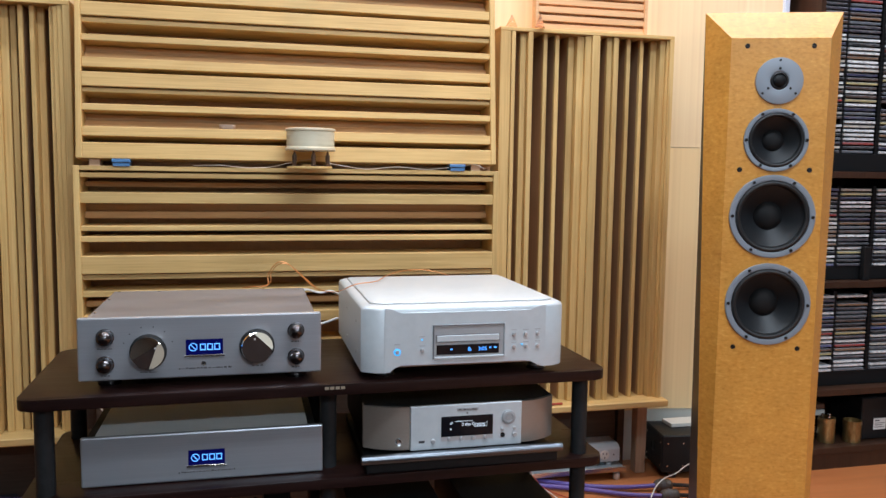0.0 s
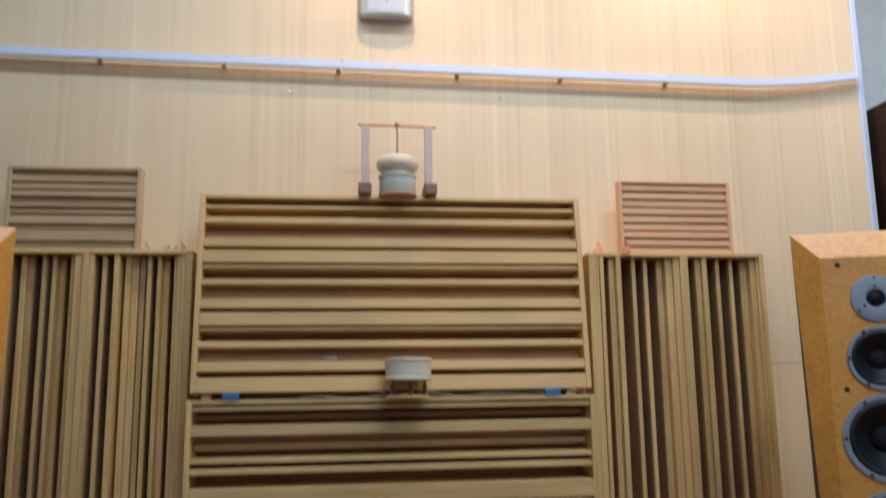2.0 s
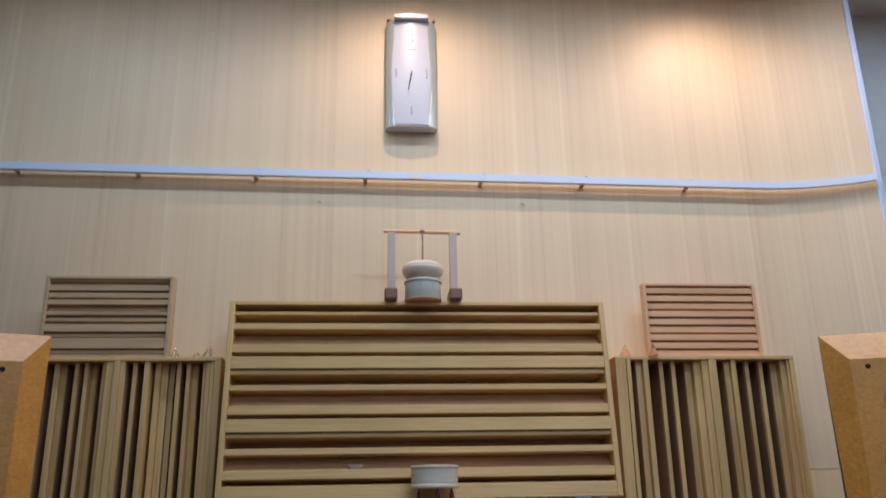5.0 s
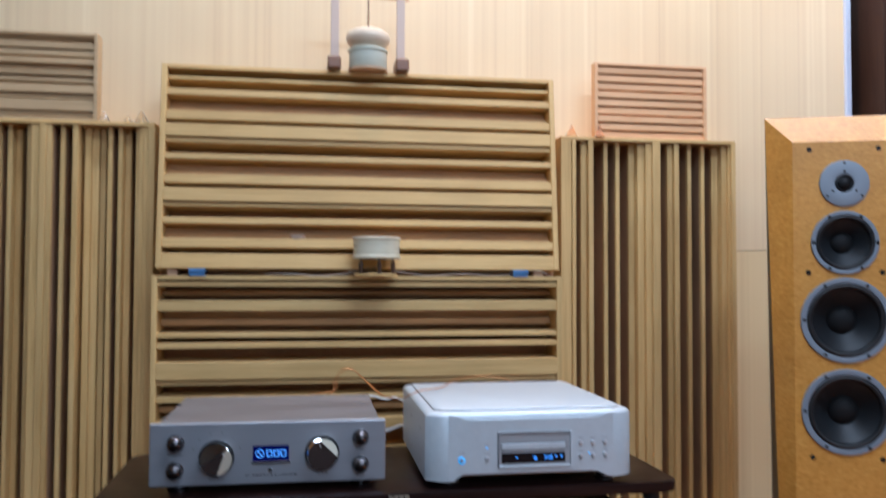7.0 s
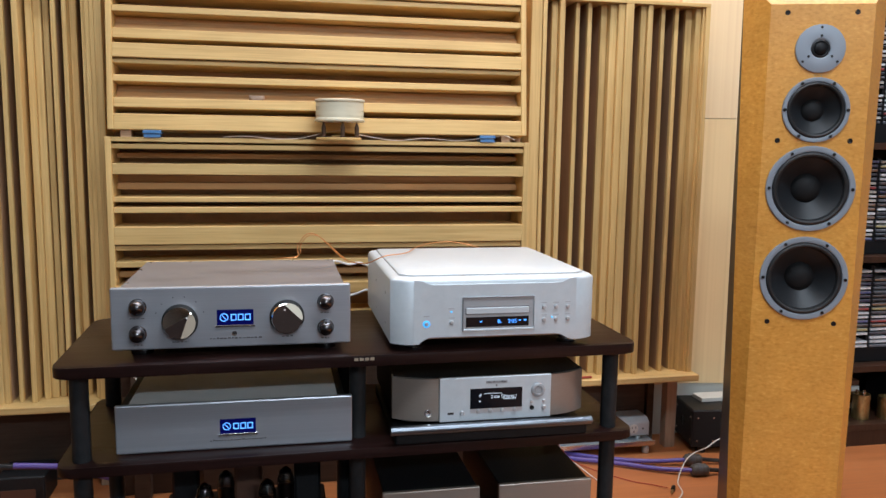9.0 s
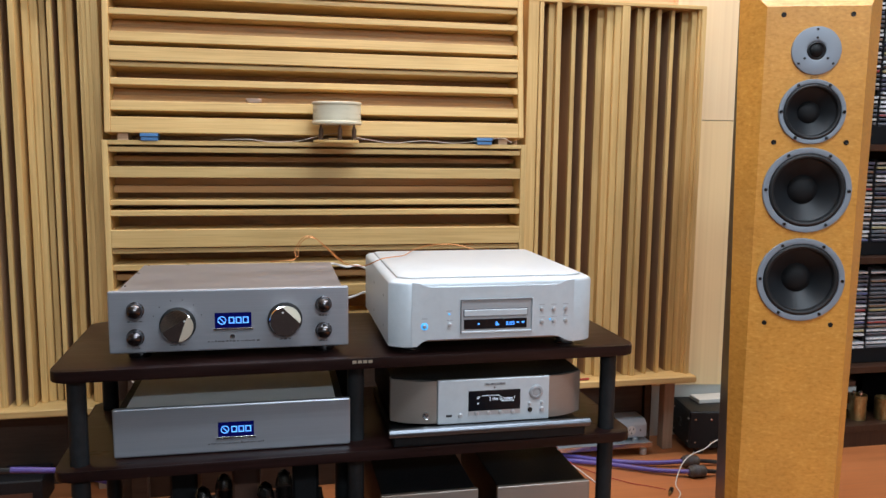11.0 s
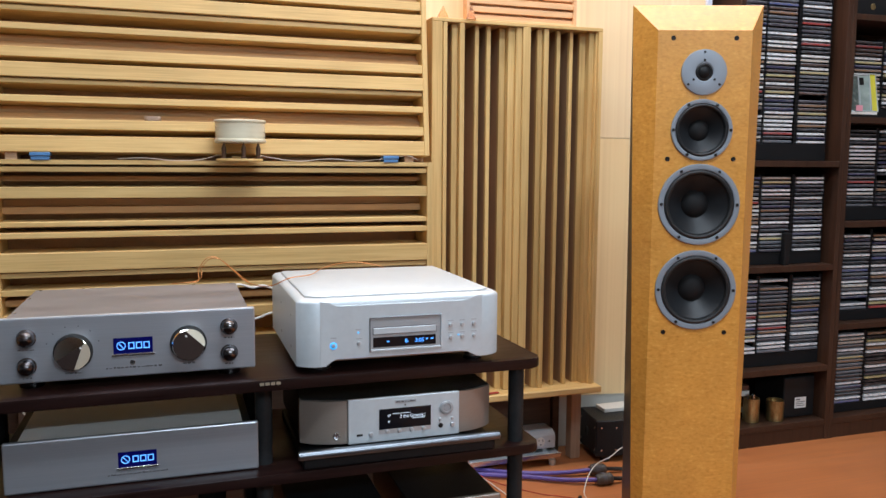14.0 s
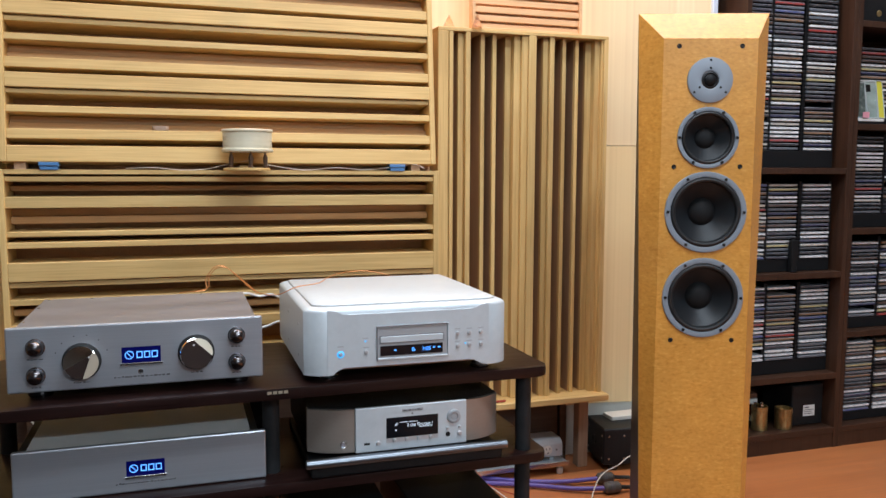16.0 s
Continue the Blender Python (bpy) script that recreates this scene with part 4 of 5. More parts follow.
facet_knob(pre, 0.127, FY, 0.688, 0.0305, 0.022, ((120, 0.14, 0), (-19, 0.40, 1)), 36)
facet_knob(pre, 0.331, FY, 0.692, 0.0305, 0.022, ((46, 0.55, 1),), 104)
for kx, kz in ((0.050, 0.7185), (0.049, 0.666), (0.407, 0.7205), (0.407, 0.668)):
    dome_knob(pre, kx, FY, kz, 0.0150)
lit_badge(pre, 0.196, 0.266, 0.6785, 0.709, FY)
wpart("headphone_socket", lathe([(0.0, -0.002), (0.0022, -0.002), (0.0024, 0.001), (0.0048, 0.0012), (0.005, 0.0), ], facing(0.229, FY, 0.661), 16), satin_chrome, pre, smooth=True)
wpart("socket_hole", lathe([(0.0, 0.0007), (0.0024, 0.0007)], facing(0.229, FY, 0.661), 14), rubber, pre)
wpart("script_line", script_bars(0.182, 0.282, 0.6515, FY - 0.0001, 3), dark_ink, pre)
for kx, kz, w in ((0.050, 0.696, 0.030), (0.049, 0.6435, 0.016), (0.127, 0.6475, 0.030), (0.331, 0.6520, 0.022), (0.407, 0.6975, 0.020), (0.407, 0.6455, 0.018)):
    wpart("legend", script_bars(kx - w / 2, kx + w / 2, kz, FY - 0.0001, int(kx * 1000)), dark_ink, pre)
for a in (20, 50, 78, 105, 135, 160):
    wpart("index_dot", lathe([(0.0, 0.0006), (0.0012, 0.0004), (0.0013, 0.0)], facing(0.127 + 0.047 * math.cos(radians(a)), FY, 0.690 + 0.047 * math.sin(radians(a))), 8), dark_ink, pre)

psu = thing("power_supply_unit", (0.229, 1.83, 0.4236), "brushed silver power supply unit with a glowing blue badge", "amplifier", "silver amplifier pair")
wpart("faceplate", box(0.0, 0.460, FY, FY + 0.012, 0.4250, 0.5235, 0.0032, 2), brushed, psu)
wpart("chassis", box(0.022, 0.430, FY + 0.014, 2.00, 0.428, 0.512, 0.0015), lid_metal, psu)
wpart("lid", box(0.020, 0.432, FY + 0.013, 2.002, 0.5125, 0.5155, 0.001), pale_lid, psu, "pale metal lid")
for fx0, fx1 in ((0.004, 0.0195), (0.4325, 0.448)):
    wpart("side_flange", box(fx0, fx1, FY + 0.013, 1.99, 0.43, 0.5125, 0.001), black_metal, psu, "black finned side")
lit_badge(psu, 0.197, 0.267, 0.457, 0.487, FY)
wpart("script_line", script_bars(0.178, 0.286, 0.443, FY - 0.0001, 8), dark_ink, psu)
for fx in (0.05, 0.40):
    for fy in (1.70, 1.95):
        wpart("foot", lathe([(0.0, 0.4236), (0.016, 0.4236), (0.017, 0.4285), (0.0, 0.4285)], pose(fx, fy, 0), 16), rubber, psu)

# ---- white disc player ----
EXL, EXR, EYF, EYB, EZ0, EZ1 = 0.536, 0.970, 1.606, 2.046, 0.633, 0.770
dp = thing("disc_player", (0.753, 1.83, 0.617), "white satin aluminium disc player with rounded corners", "disc player")


def player_outline(inset=0.0, r=0.045):
    """The player's plan: big front corners that meet the flat sides at a crease, small rear ones."""
    x0, x1, y0, y1 = EXL + inset, EXR - inset, EYF + inset, EYB - inset
    rr = (r - inset * 0.5) / math.cos(radians(37))
    arc = [(rr * (math.cos(radians(37)) - math.cos(radians(37 + 53 * i / 8))), rr * (1 - math.sin(radians(37 + 53 * i / 8)))) for i in range(9)]
    pts = [(x1 - u, y0 + v) for u, v in arc[::-1]]
    for cx, cy, a0 in ((x1 - 0.01, y1 - 0.01, 0), (x0 + 0.01, y1 - 0.01, 90)):
        for i in range(5):
            a = radians(a0 + 90 * i / 4)
            pts.append((cx + 0.01 * math.cos(a), cy + 0.01 * math.sin(a)))
    return pts + [(x0 + u, y0 + v) for u, v in arc]


def stacked(levels, r=0.045):
    bm = bmesh.new()
    rings = [[bm.verts.new((x, y, z)) for x, y in player_outline(i, r)] for i, z in levels]
    for a, b in zip(rings, rings[1:]):
        for k in range(len(a)):
            j = (k + 1) % len(a)
            bm.faces.new((a[k], a[j], b[j], b[k]))
    bm.faces.new(rings[0][::-1])
    bm.faces.new(rings[-1])
    return bm


wpart("body", stacked([(0.002, EZ0 + 0.0135), (0.0, EZ0 + 0.0150), (0.0, EZ1 - 0.010), (0.002, EZ1 - 0.005), (0.007, EZ1 - 0.0015), (0.012, EZ1)]), white_alu, dp, smooth=True)
wpart("top_seam", stacked([(0.0185, EZ1 - 0.0005), (0.0185, EZ1 + 0.0006)]), seam_reveal_shade, dp)
wpart("top_plate", stacked([(0.020, EZ1 - 0.0005), (0.020, EZ1 + 0.0028), (0.0215, EZ1 + 0.004)]), white_alu, dp, "white top plate", True)
for s in (-1, 1):
    cx = EXL if s < 0 else EXR
    pts = [p for p in player_outline() if (p[0] < 0.5805 if s < 0 else p[0] > 0.9255)]
    pts = pts + [(0.5935, EYF), (0.5935, EYB)] if s < 0 else [(0.9145, EYF)] + pts + [(0.9145, EYB)]
    pts = sorted(pts, key=lambda p: math.atan2(p[1] - 1.826, p[0] - (0.562 if s < 0 else 0.944)))
    bm = bmesh.new()
    add_prism(bm, pts, pose(0, 0, EZ0), pose(0, 0, EZ0 + 0.0152))
    wpart("corner_skirt", bm, white_alu, dp, smooth=True)
wpart("base_plate", box(EXL + 0.03, EXR - 0.03, EYF + 0.02, EYB - 0.02, EZ0 + 0.006, EZ0 + 0.0133), champagne, dp)
PF = EYF - 0.0012
face = add_prism(bmesh.new(), [(0.581, 0.633), (0.591, 0.634), (0.602, 0.642), (0.614, 0.647), (0.880, 0.647), (0.893, 0.645), (0.908, 0.637), (0.925, 0.634),
                               (0.925, 0.7655), (0.908, 0.763), (0.893, 0.756), (0.880, 0.7545), (0.624, 0.7545), (0.612, 0.756), (0.598, 0.763), (0.581, 0.7655)],
                 pose(0, EYF + 0.002, 0, 90), pose(0, PF, 0, 90))
wpart("fascia", face, white_alu, dp)
lip = bmesh.new()
lv = [lip.verts.new(c) for c in ((0.614, PF + 0.0005, 0.7548), (0.890, PF + 0.0005, 0.7548), (0.905, EYF + 0.010, 0.7695), (0.600, EYF + 0.010, 0.7695))]
lip.faces.new(lv)
wpart("bright_lip", lip, white_alu, dp)
wpart("window_recess", box(0.683, 0.833, PF - 0.0006, PF + 0.001, 0.660, 0.727, 0.0003), window_silver, dp, "recessed silver window")
# left and top edges are greyer: the reveal's shade put into the colour
for x0, x1, z0, z1, edge_mat in ((0.681, 0.6835, 0.658, 0.729, seam_reveal_shade), (0.8325, 0.835, 0.658, 0.729, white_alu), (0.6835, 0.8325, 0.727, 0.729, seam_reveal_shade), (0.6835, 0.8325, 0.658, 0.6622, white_alu)):
    wpart("window_edge", box(x0, x1, PF - 0.004, PF + 0.001, z0, z1, 0.0006), edge_mat, dp)
wpart("disc_tray", box(0.6885, 0.8225, PF - 0.0030, PF, 0.6935, 0.7065, 0.0008), white_alu, dp, "closed disc tray")
wpart("tray_gap", box(0.6872, 0.8238, PF - 0.0012, PF - 0.0007, 0.6925, 0.7078), dark_ink, dp)
disp = wpart("display", box(0.6885, 0.8220, PF - 0.0022, PF, 0.6665, 0.6868, 0.0004), dark_window, dp, "black display with blue digits")
wpart("display_digits", words("3:05", 0.0115, pose(0.7865, PF - 0.0025, 0.6765, 90)), digit_blue, disp)
wpart("display_digits", words("8", 0.0115, pose(0.7575, PF - 0.0025, 0.6765, 90)), digit_blue, disp)
for mark in ((0.717, 0.722, 0.676, 0.6785), (0.8005, 0.8045, 0.677, 0.680), (0.811, 0.8165, 0.677, 0.680), (0.7605, 0.763, 0.674, 0.676)):
    wpart("display_mark", bars([mark], PF - 0.0022, 0.0005), digit_blue, disp)
wpart("model_legend", bars([(0.735, 0.742, 0.7165, 0.7185), (0.744, 0.752, 0.7165, 0.7185), (0.758, 0.766, 0.7165, 0.7185), (0.768, 0.774, 0.7165, 0.7185)], PF - 0.0007, 0.0003), pale_ink, dp)
wpart("power_ring", lathe([(0.0048, 0.0), (0.0072, 0.0), (0.0072, 0.0008), (0.0048, 0.0012), (0.0048, 0.0)], facing(0.607, PF, 0.675), 24), cyan_lamp, dp, "glowing cyan ring", True)


def small_button(parent, x, z, y, r=0.0042, name="button"):
    wpart(name, lathe([(0.0, 0.0045), (r * 0.8, 0.0042), (r, 0.003), (r, 0.0)], facing(x, y, z), 16), button_silver, parent, smooth=True)


small_button(dp, 0.607, 0.675, PF, 0.0042, "power_button")
for bx, bz in ((0.659, 0.677), (0.855, 0.704), (0.881, 0.7038), (0.907, 0.7042), (0.8555, 0.6775), (0.8815, 0.678), (0.9075, 0.6785)):
    small_button(dp, bx, bz, PF)
    wpart("button_legend", bars([(bx - 0.006, bx + 0.006, bz + 0.0085, bz + 0.0103)], PF, 0.0003), pale_ink, dp)
for bx, bz in ((0.658, 0.699), (0.873, 0.682)):
    wpart("indicator_lamp", lathe([(0.0, 0.001), (0.0018, 0.0008), (0.002, 0.0)], facing(bx, PF, bz), 10), cyan_lamp, dp)
wpart("power_legend", bars([(0.601, 0.613, 0.690, 0.6918), (0.652, 0.664, 0.7045, 0.7063)], PF, 0.0003), pale_ink, dp)
for fx, fy in ((0.590, 1.66), (0.925, 1.66), (0.590, 1.99), (0.925, 1.99)):
    wpart("foot", lathe([(0.0, 0.617), (0.020, 0.617), (0.021, 0.620), (0.017, 0.624), (0.017, 0.634), (0.0, 0.634)], pose(fx, fy, 0), 24), satin_chrome, dp, "turned metal foot", True)
for sy in (1.70, 1.86):
    for sz in (0.660, 0.725):
        wpart("side_screw", lathe([(0.0, 0.001), (0.003, 0.0008), (0.0032, 0.0)], pose(EXL, sy, sz, 0, -90, 0), 10), pale_ink, dp)

# ---- champagne network player on its isolation board ----
board = thing("isolation_board", (0.75, 1.75, 0.4236), "black isolation board with a satin steel tube along its front", "isolation board")
wpart("board", box(0.545, 0.960, 1.604, 1.95, 0.4237, 0.448, 0.003), black_metal, board)
wpart("front_tube", lathe([(0.0, 0.0), (0.0085, 0.0), (0.0095, 0.001), (0.0095, 0.431), (0.0085, 0.432), (0.0, 0.432)], pose(0.533, 1.594, 0.4580, 0, 90, 0), 24), tube_steel, board, "satin steel tube", True)
net = thing("network_player", (0.755, 1.76, 0.448), "champagne and silver network player with curved side cheeks", "network player")
NF, NZ0, NZ1 = 1.618, 0.462, 0.5555
wpart("centre_panel", box(0.639, 0.881, NF, NF + 0.02, NZ0, NZ1, 0.0012), white_alu, net, "pale silver panel")
for s in (-1, 1):
    edge, inner = (0.545, 0.638) if s < 0 else (0.965, 0.882)
    outline = []
    for i in range(9):
        u = i / 8
        outline.append((inner + (edge - inner) * u, NF + 0.004 + 0.034 * u ** 2.2))
    outline += [(edge, NF + 0.055), (inner, NF + 0.055)]
    bm = add_prism(bmesh.new(), outline, pose(0, 0, NZ0 + 0.002), pose(0, 0, NZ1 - 0.0015))
    wpart("side_cheek", bm, champagne, net, "curved champagne cheek", True)
wpart("chassis", box(0.548, 0.962, NF + 0.0555, 1.95, NZ0 + 0.001, NZ1 - 0.003, 0.002), black_metal, net)
wpart("lid", add_prism(bmesh.new(), [(0.548, NF + 0.04), (0.60, NF + 0.018), (0.639, NF + 0.008), (0.881, NF + 0.008), (0.92, NF + 0.018), (0.962, NF + 0.04), (0.962, 1.952), (0.548, 1.952)],
                       pose(0, 0, NZ1 - 0.0028), pose(0, 0, NZ1 + 0.0005)), black_metal, net)
nd = wpart("display", box(0.704, 0.817, NF - 0.0012, NF + 0.002, 0.4875, 0.531, 0.0006), dark_window, net, "black display with white marks")
rnd = random.Random(5)
rows = [(0.7225 + 0.0022 * (k % 3), 0.7239 + 0.0022 * (k % 3), 0.5135 + 0.0022 * (k // 3), 0.5149 + 0.0022 * (k // 3)) for k in (0, 1, 3, 4, 5, 7, 8)]
x = 0.7335
while x < 0.770:
    rows.append((x, x + 0.0016, 0.5190, 0.5190 + rnd.uniform(0.0012, 0.0019)))
    x += 0.0026
for k in range(9):
    rows.append((0.7760 + k * 0.0031, 0.7778 + k * 0.0031, 0.5060, 0.5085))
wpart("display_words", words("2 the Groove !", 0.0098, pose(0.7765, NF - 0.0016, 0.5125, 90) @ Matrix.Diagonal((0.95, 1.0, 1.0, 1.0))), white_glyph, nd)
wpart("display_marks", bars(rows, NF - 0.0012, 0.0004), white_glyph, nd)
wpart("play_mark", add_prism(bmesh.new(), [(0.7232, 0.5015), (0.7272, 0.5037), (0.7232, 0.5059)], pose(0, NF - 0.0012, 0, 90), pose(0, NF - 0.0016, 0, 90)), white_glyph, nd)
wpart("key_strip", box(0.704, 0.817, NF - 0.0008, NF + 0.002, 0.4785, 0.4873), button_silver, net)
for bx in (0.7215, 0.748, 0.774, 0.8005):
    small_button(net, bx, 0.4825, NF - 0.0008, 0.0042)
wpart("jog_ring", lathe([(0.0, 0.003), (0.006, 0.003), (0.0065, 0.002), (0.0085, 0.002), (0.009, 0.0045), (0.0125, 0.0045), (0.0150, 0.003), (0.0152, 0.0)], facing(0.8515, NF, 0.5225), 32), window_silver, net, "round grey control ring", True)
for bx, bz, r in ((0.8375, 0.4975, 0.0032), (0.865, 0.498, 0.0032), (0.8655, 0.484, 0.0052), (0.687, 0.4795, 0.0050)):
    small_button(net, bx, bz, NF, r)
wpart("headphone_socket", lathe([(0.0028, 0.0), (0.005, 0.0), (0.005, 0.0015), (0.0028, 0.0015)], facing(0.839, NF, 0.4843), 18), screw_black, net)
wpart("socket_hole", lathe([(0.0, 0.0005), (0.0030, 0.0005)], facing(0.839, NF, 0.4843), 14), rubber, net)
wpart("usb_slot", box(0.6565, 0.6690, NF - 0.0006, NF + 0.001, 0.4775, 0.4822), rubber, net)
wpart("maker_plate", box(0.738, 0.784, NF - 0.0012, NF + 0.001, 0.5415, 0.548, 0.0003), window_silver, net)
wpart("plate_legend", script_bars(0.741, 0.781, 0.5442, NF - 0.0012, 12), dark_ink, net)
wpart("remote_window", lathe([(0.0, 0.0006), (0.0018, 0.0004), (0.002, 0.0)], facing(0.7605, NF, 0.5365), 10), dark_ink, net)
wpart("power_button", lathe([(0.0, 0.003), (0.0055, 0.003), (0.0058, 0.0022), (0.0068, 0.0022), (0.0080, 0.0035), (0.0085, 0.0)], facing(0.616, NF + 0.0075, 0.4815), 24), satin_chrome, net, "round power button", True)
for fx, fy in ((0.585, 1.69), (0.925, 1.69), (0.585, 1.91), (0.925, 1.91)):
    wpart("foot", lathe([(0.0, 0.4485), (0.02, 0.4485), (0.022, 0.4635), (0.0, 0.4635)], pose(fx, fy, 0), 18), rubber, net)

# ---- power amplifiers on the lowest shelf ----
for x0, x1 in ((0.524, 0.735), (0.778, 0.990)):
    am = thing("mono_amplifier", ((x0 + x1) / 2, 1.82, 0.103), "black mono amplifier with a plain silver front", "amplifier", "mono amplifiers")
    wpart("front_panel", box(x0, x1, 1.640, 1.652, 0.118, 0.305, 0.0015), champagne, am, "plain grey-silver front")
    wpart("case", box(x0 + 0.003, x1 - 0.003, 1.6525, 2.0, 0.118, 0.303, 0.002), black_metal, am)
    for fx in (x0 + 0.03, x1 - 0.03):
        for fy in (1.68, 1.96):
            wpart("foot", lathe([(0.0, 0.1035), (0.014, 0.1035), (0.016, 0.119), (0.0, 0.119)], pose(fx, fy, 0), 14), rubber, am)
ta = thing("valve_amplifier", (0.22, 1.82, 0.103), "black valve amplifier with glass valves and transformer cans", "amplifier")
wpart("base", box(0.05, 0.42, 1.66, 1.98, 0.112, 0.19, 0.004), black_metal, ta)
for fx in (0.08, 0.39):
    for fy in (1.69, 1.95):
        wpart("foot", lathe([(0.0, 0.1035), (0.014, 0.1035), (0.016, 0.113), (0.0, 0.113)], pose(fx, fy, 0), 14), rubber, ta)
for vx, vy in ((0.155, 1.74), (0.195, 1.80), (0.285, 1.74), (0.325, 1.80)):
    v = wpart("valve_base", lathe([(0.0, 0.190), (0.017, 0.190), (0.017, 0.212), (0.0, 0.212)], pose(vx, vy, 0), 18), rubber, ta, smooth=True)
    wpart("valve_glass", lathe([(0.015, 0.212), (0.019, 0.23), (0.019, 0.285), (0.014, 0.305), (0.005, 0.313), (0.0, 0.315)], pose(vx, vy, 0), 18), tube_glass, v, "clear glass valve", True)
    wpart("valve_plate", lathe([(0.0, 0.214), (0.010, 0.218), (0.010, 0.275), (0.0, 0.278)], pose(vx, vy, 0), 12), screw_black, v)
wpart("transformer_can", box(0.210, 0.272, 1.84, 1.94, 0.19, 0.325, 0.006), copper_case, ta, "brown transformer can")
wpart("transformer_can", box(0.075, 0.135, 1.84, 1.94, 0.19, 0.31, 0.006), black_metal, ta)
wpart("transformer_can", box(0.345, 0.405, 1.84, 1.94, 0.19, 0.31, 0.006), black_metal, ta)

# ---- loose wires on the equipment ----
solo("wire", tube([(0.300, 2.10, 0.742), (0.33, 2.085, 0.746), (0.362, 2.09, 0.748), (0.364, 2.10, 0.775), (0.385, 2.10, 0.803), (0.41, 2.10, 0.803), (0.44, 2.09, 0.778), (0.475, 2.0, 0.752),
                   (0.515, 1.90, 0.757), (0.555, 1.86, 0.779), (0.61, 1.90, 0.780), (0.65, 1.99, 0.781), (0.70, 2.05, 0.784), (0.76, 2.06, 0.785), (0.82, 2.05, 0.772), (0.84, 2.06, 0.755)], 0.0012, 6),
     copper_wire, "thin orange wire looping from the amplifier over the disc player", "wire", "thin wires", smooth=True)
solo("wire", tube([(0.335, 2.105, 0.742), (0.368, 2.10, 0.752), (0.372, 2.108, 0.778), (0.392, 2.105, 0.800), (0.418, 2.106, 0.797), (0.447, 2.10, 0.772), (0.48, 2.0, 0.749)], 0.0011, 6),
     copper_wire, "thin orange wire twisted beside another", "wire", "thin wires", smooth=True)
solo("cable", tube([(0.42, 2.04, 0.735), (0.455, 2.045, 0.742), (0.49, 2.06, 0.731), (0.52, 2.065, 0.733), (0.56, 2.06, 0.715)], 0.003, 8), white_wire, "white signal cable behind the silver units", "cable", "loose cables", smooth=True)
solo("cable", tube([(0.43, 2.04, 0.675), (0.47, 2.05, 0.652), (0.505, 2.06, 0.654), (0.535, 2.06, 0.664), (0.56, 2.06, 0.66)], 0.003, 8), white_wire, "white signal cable behind the silver units", "cable", "loose cables", smooth=True)
solo("cable", tube([(-0.045, 2.07, 0.56), (-0.05, 2.06, 0.50), (-0.03, 2.05, 0.46), (0.0, 2.03, 0.44), (0.03, 2.02, 0.45)], 0.0022, 6), white_wire, "thin white cable hanging behind the rack", "cable", "loose cables", smooth=True)

# ---- loudspeakers ----


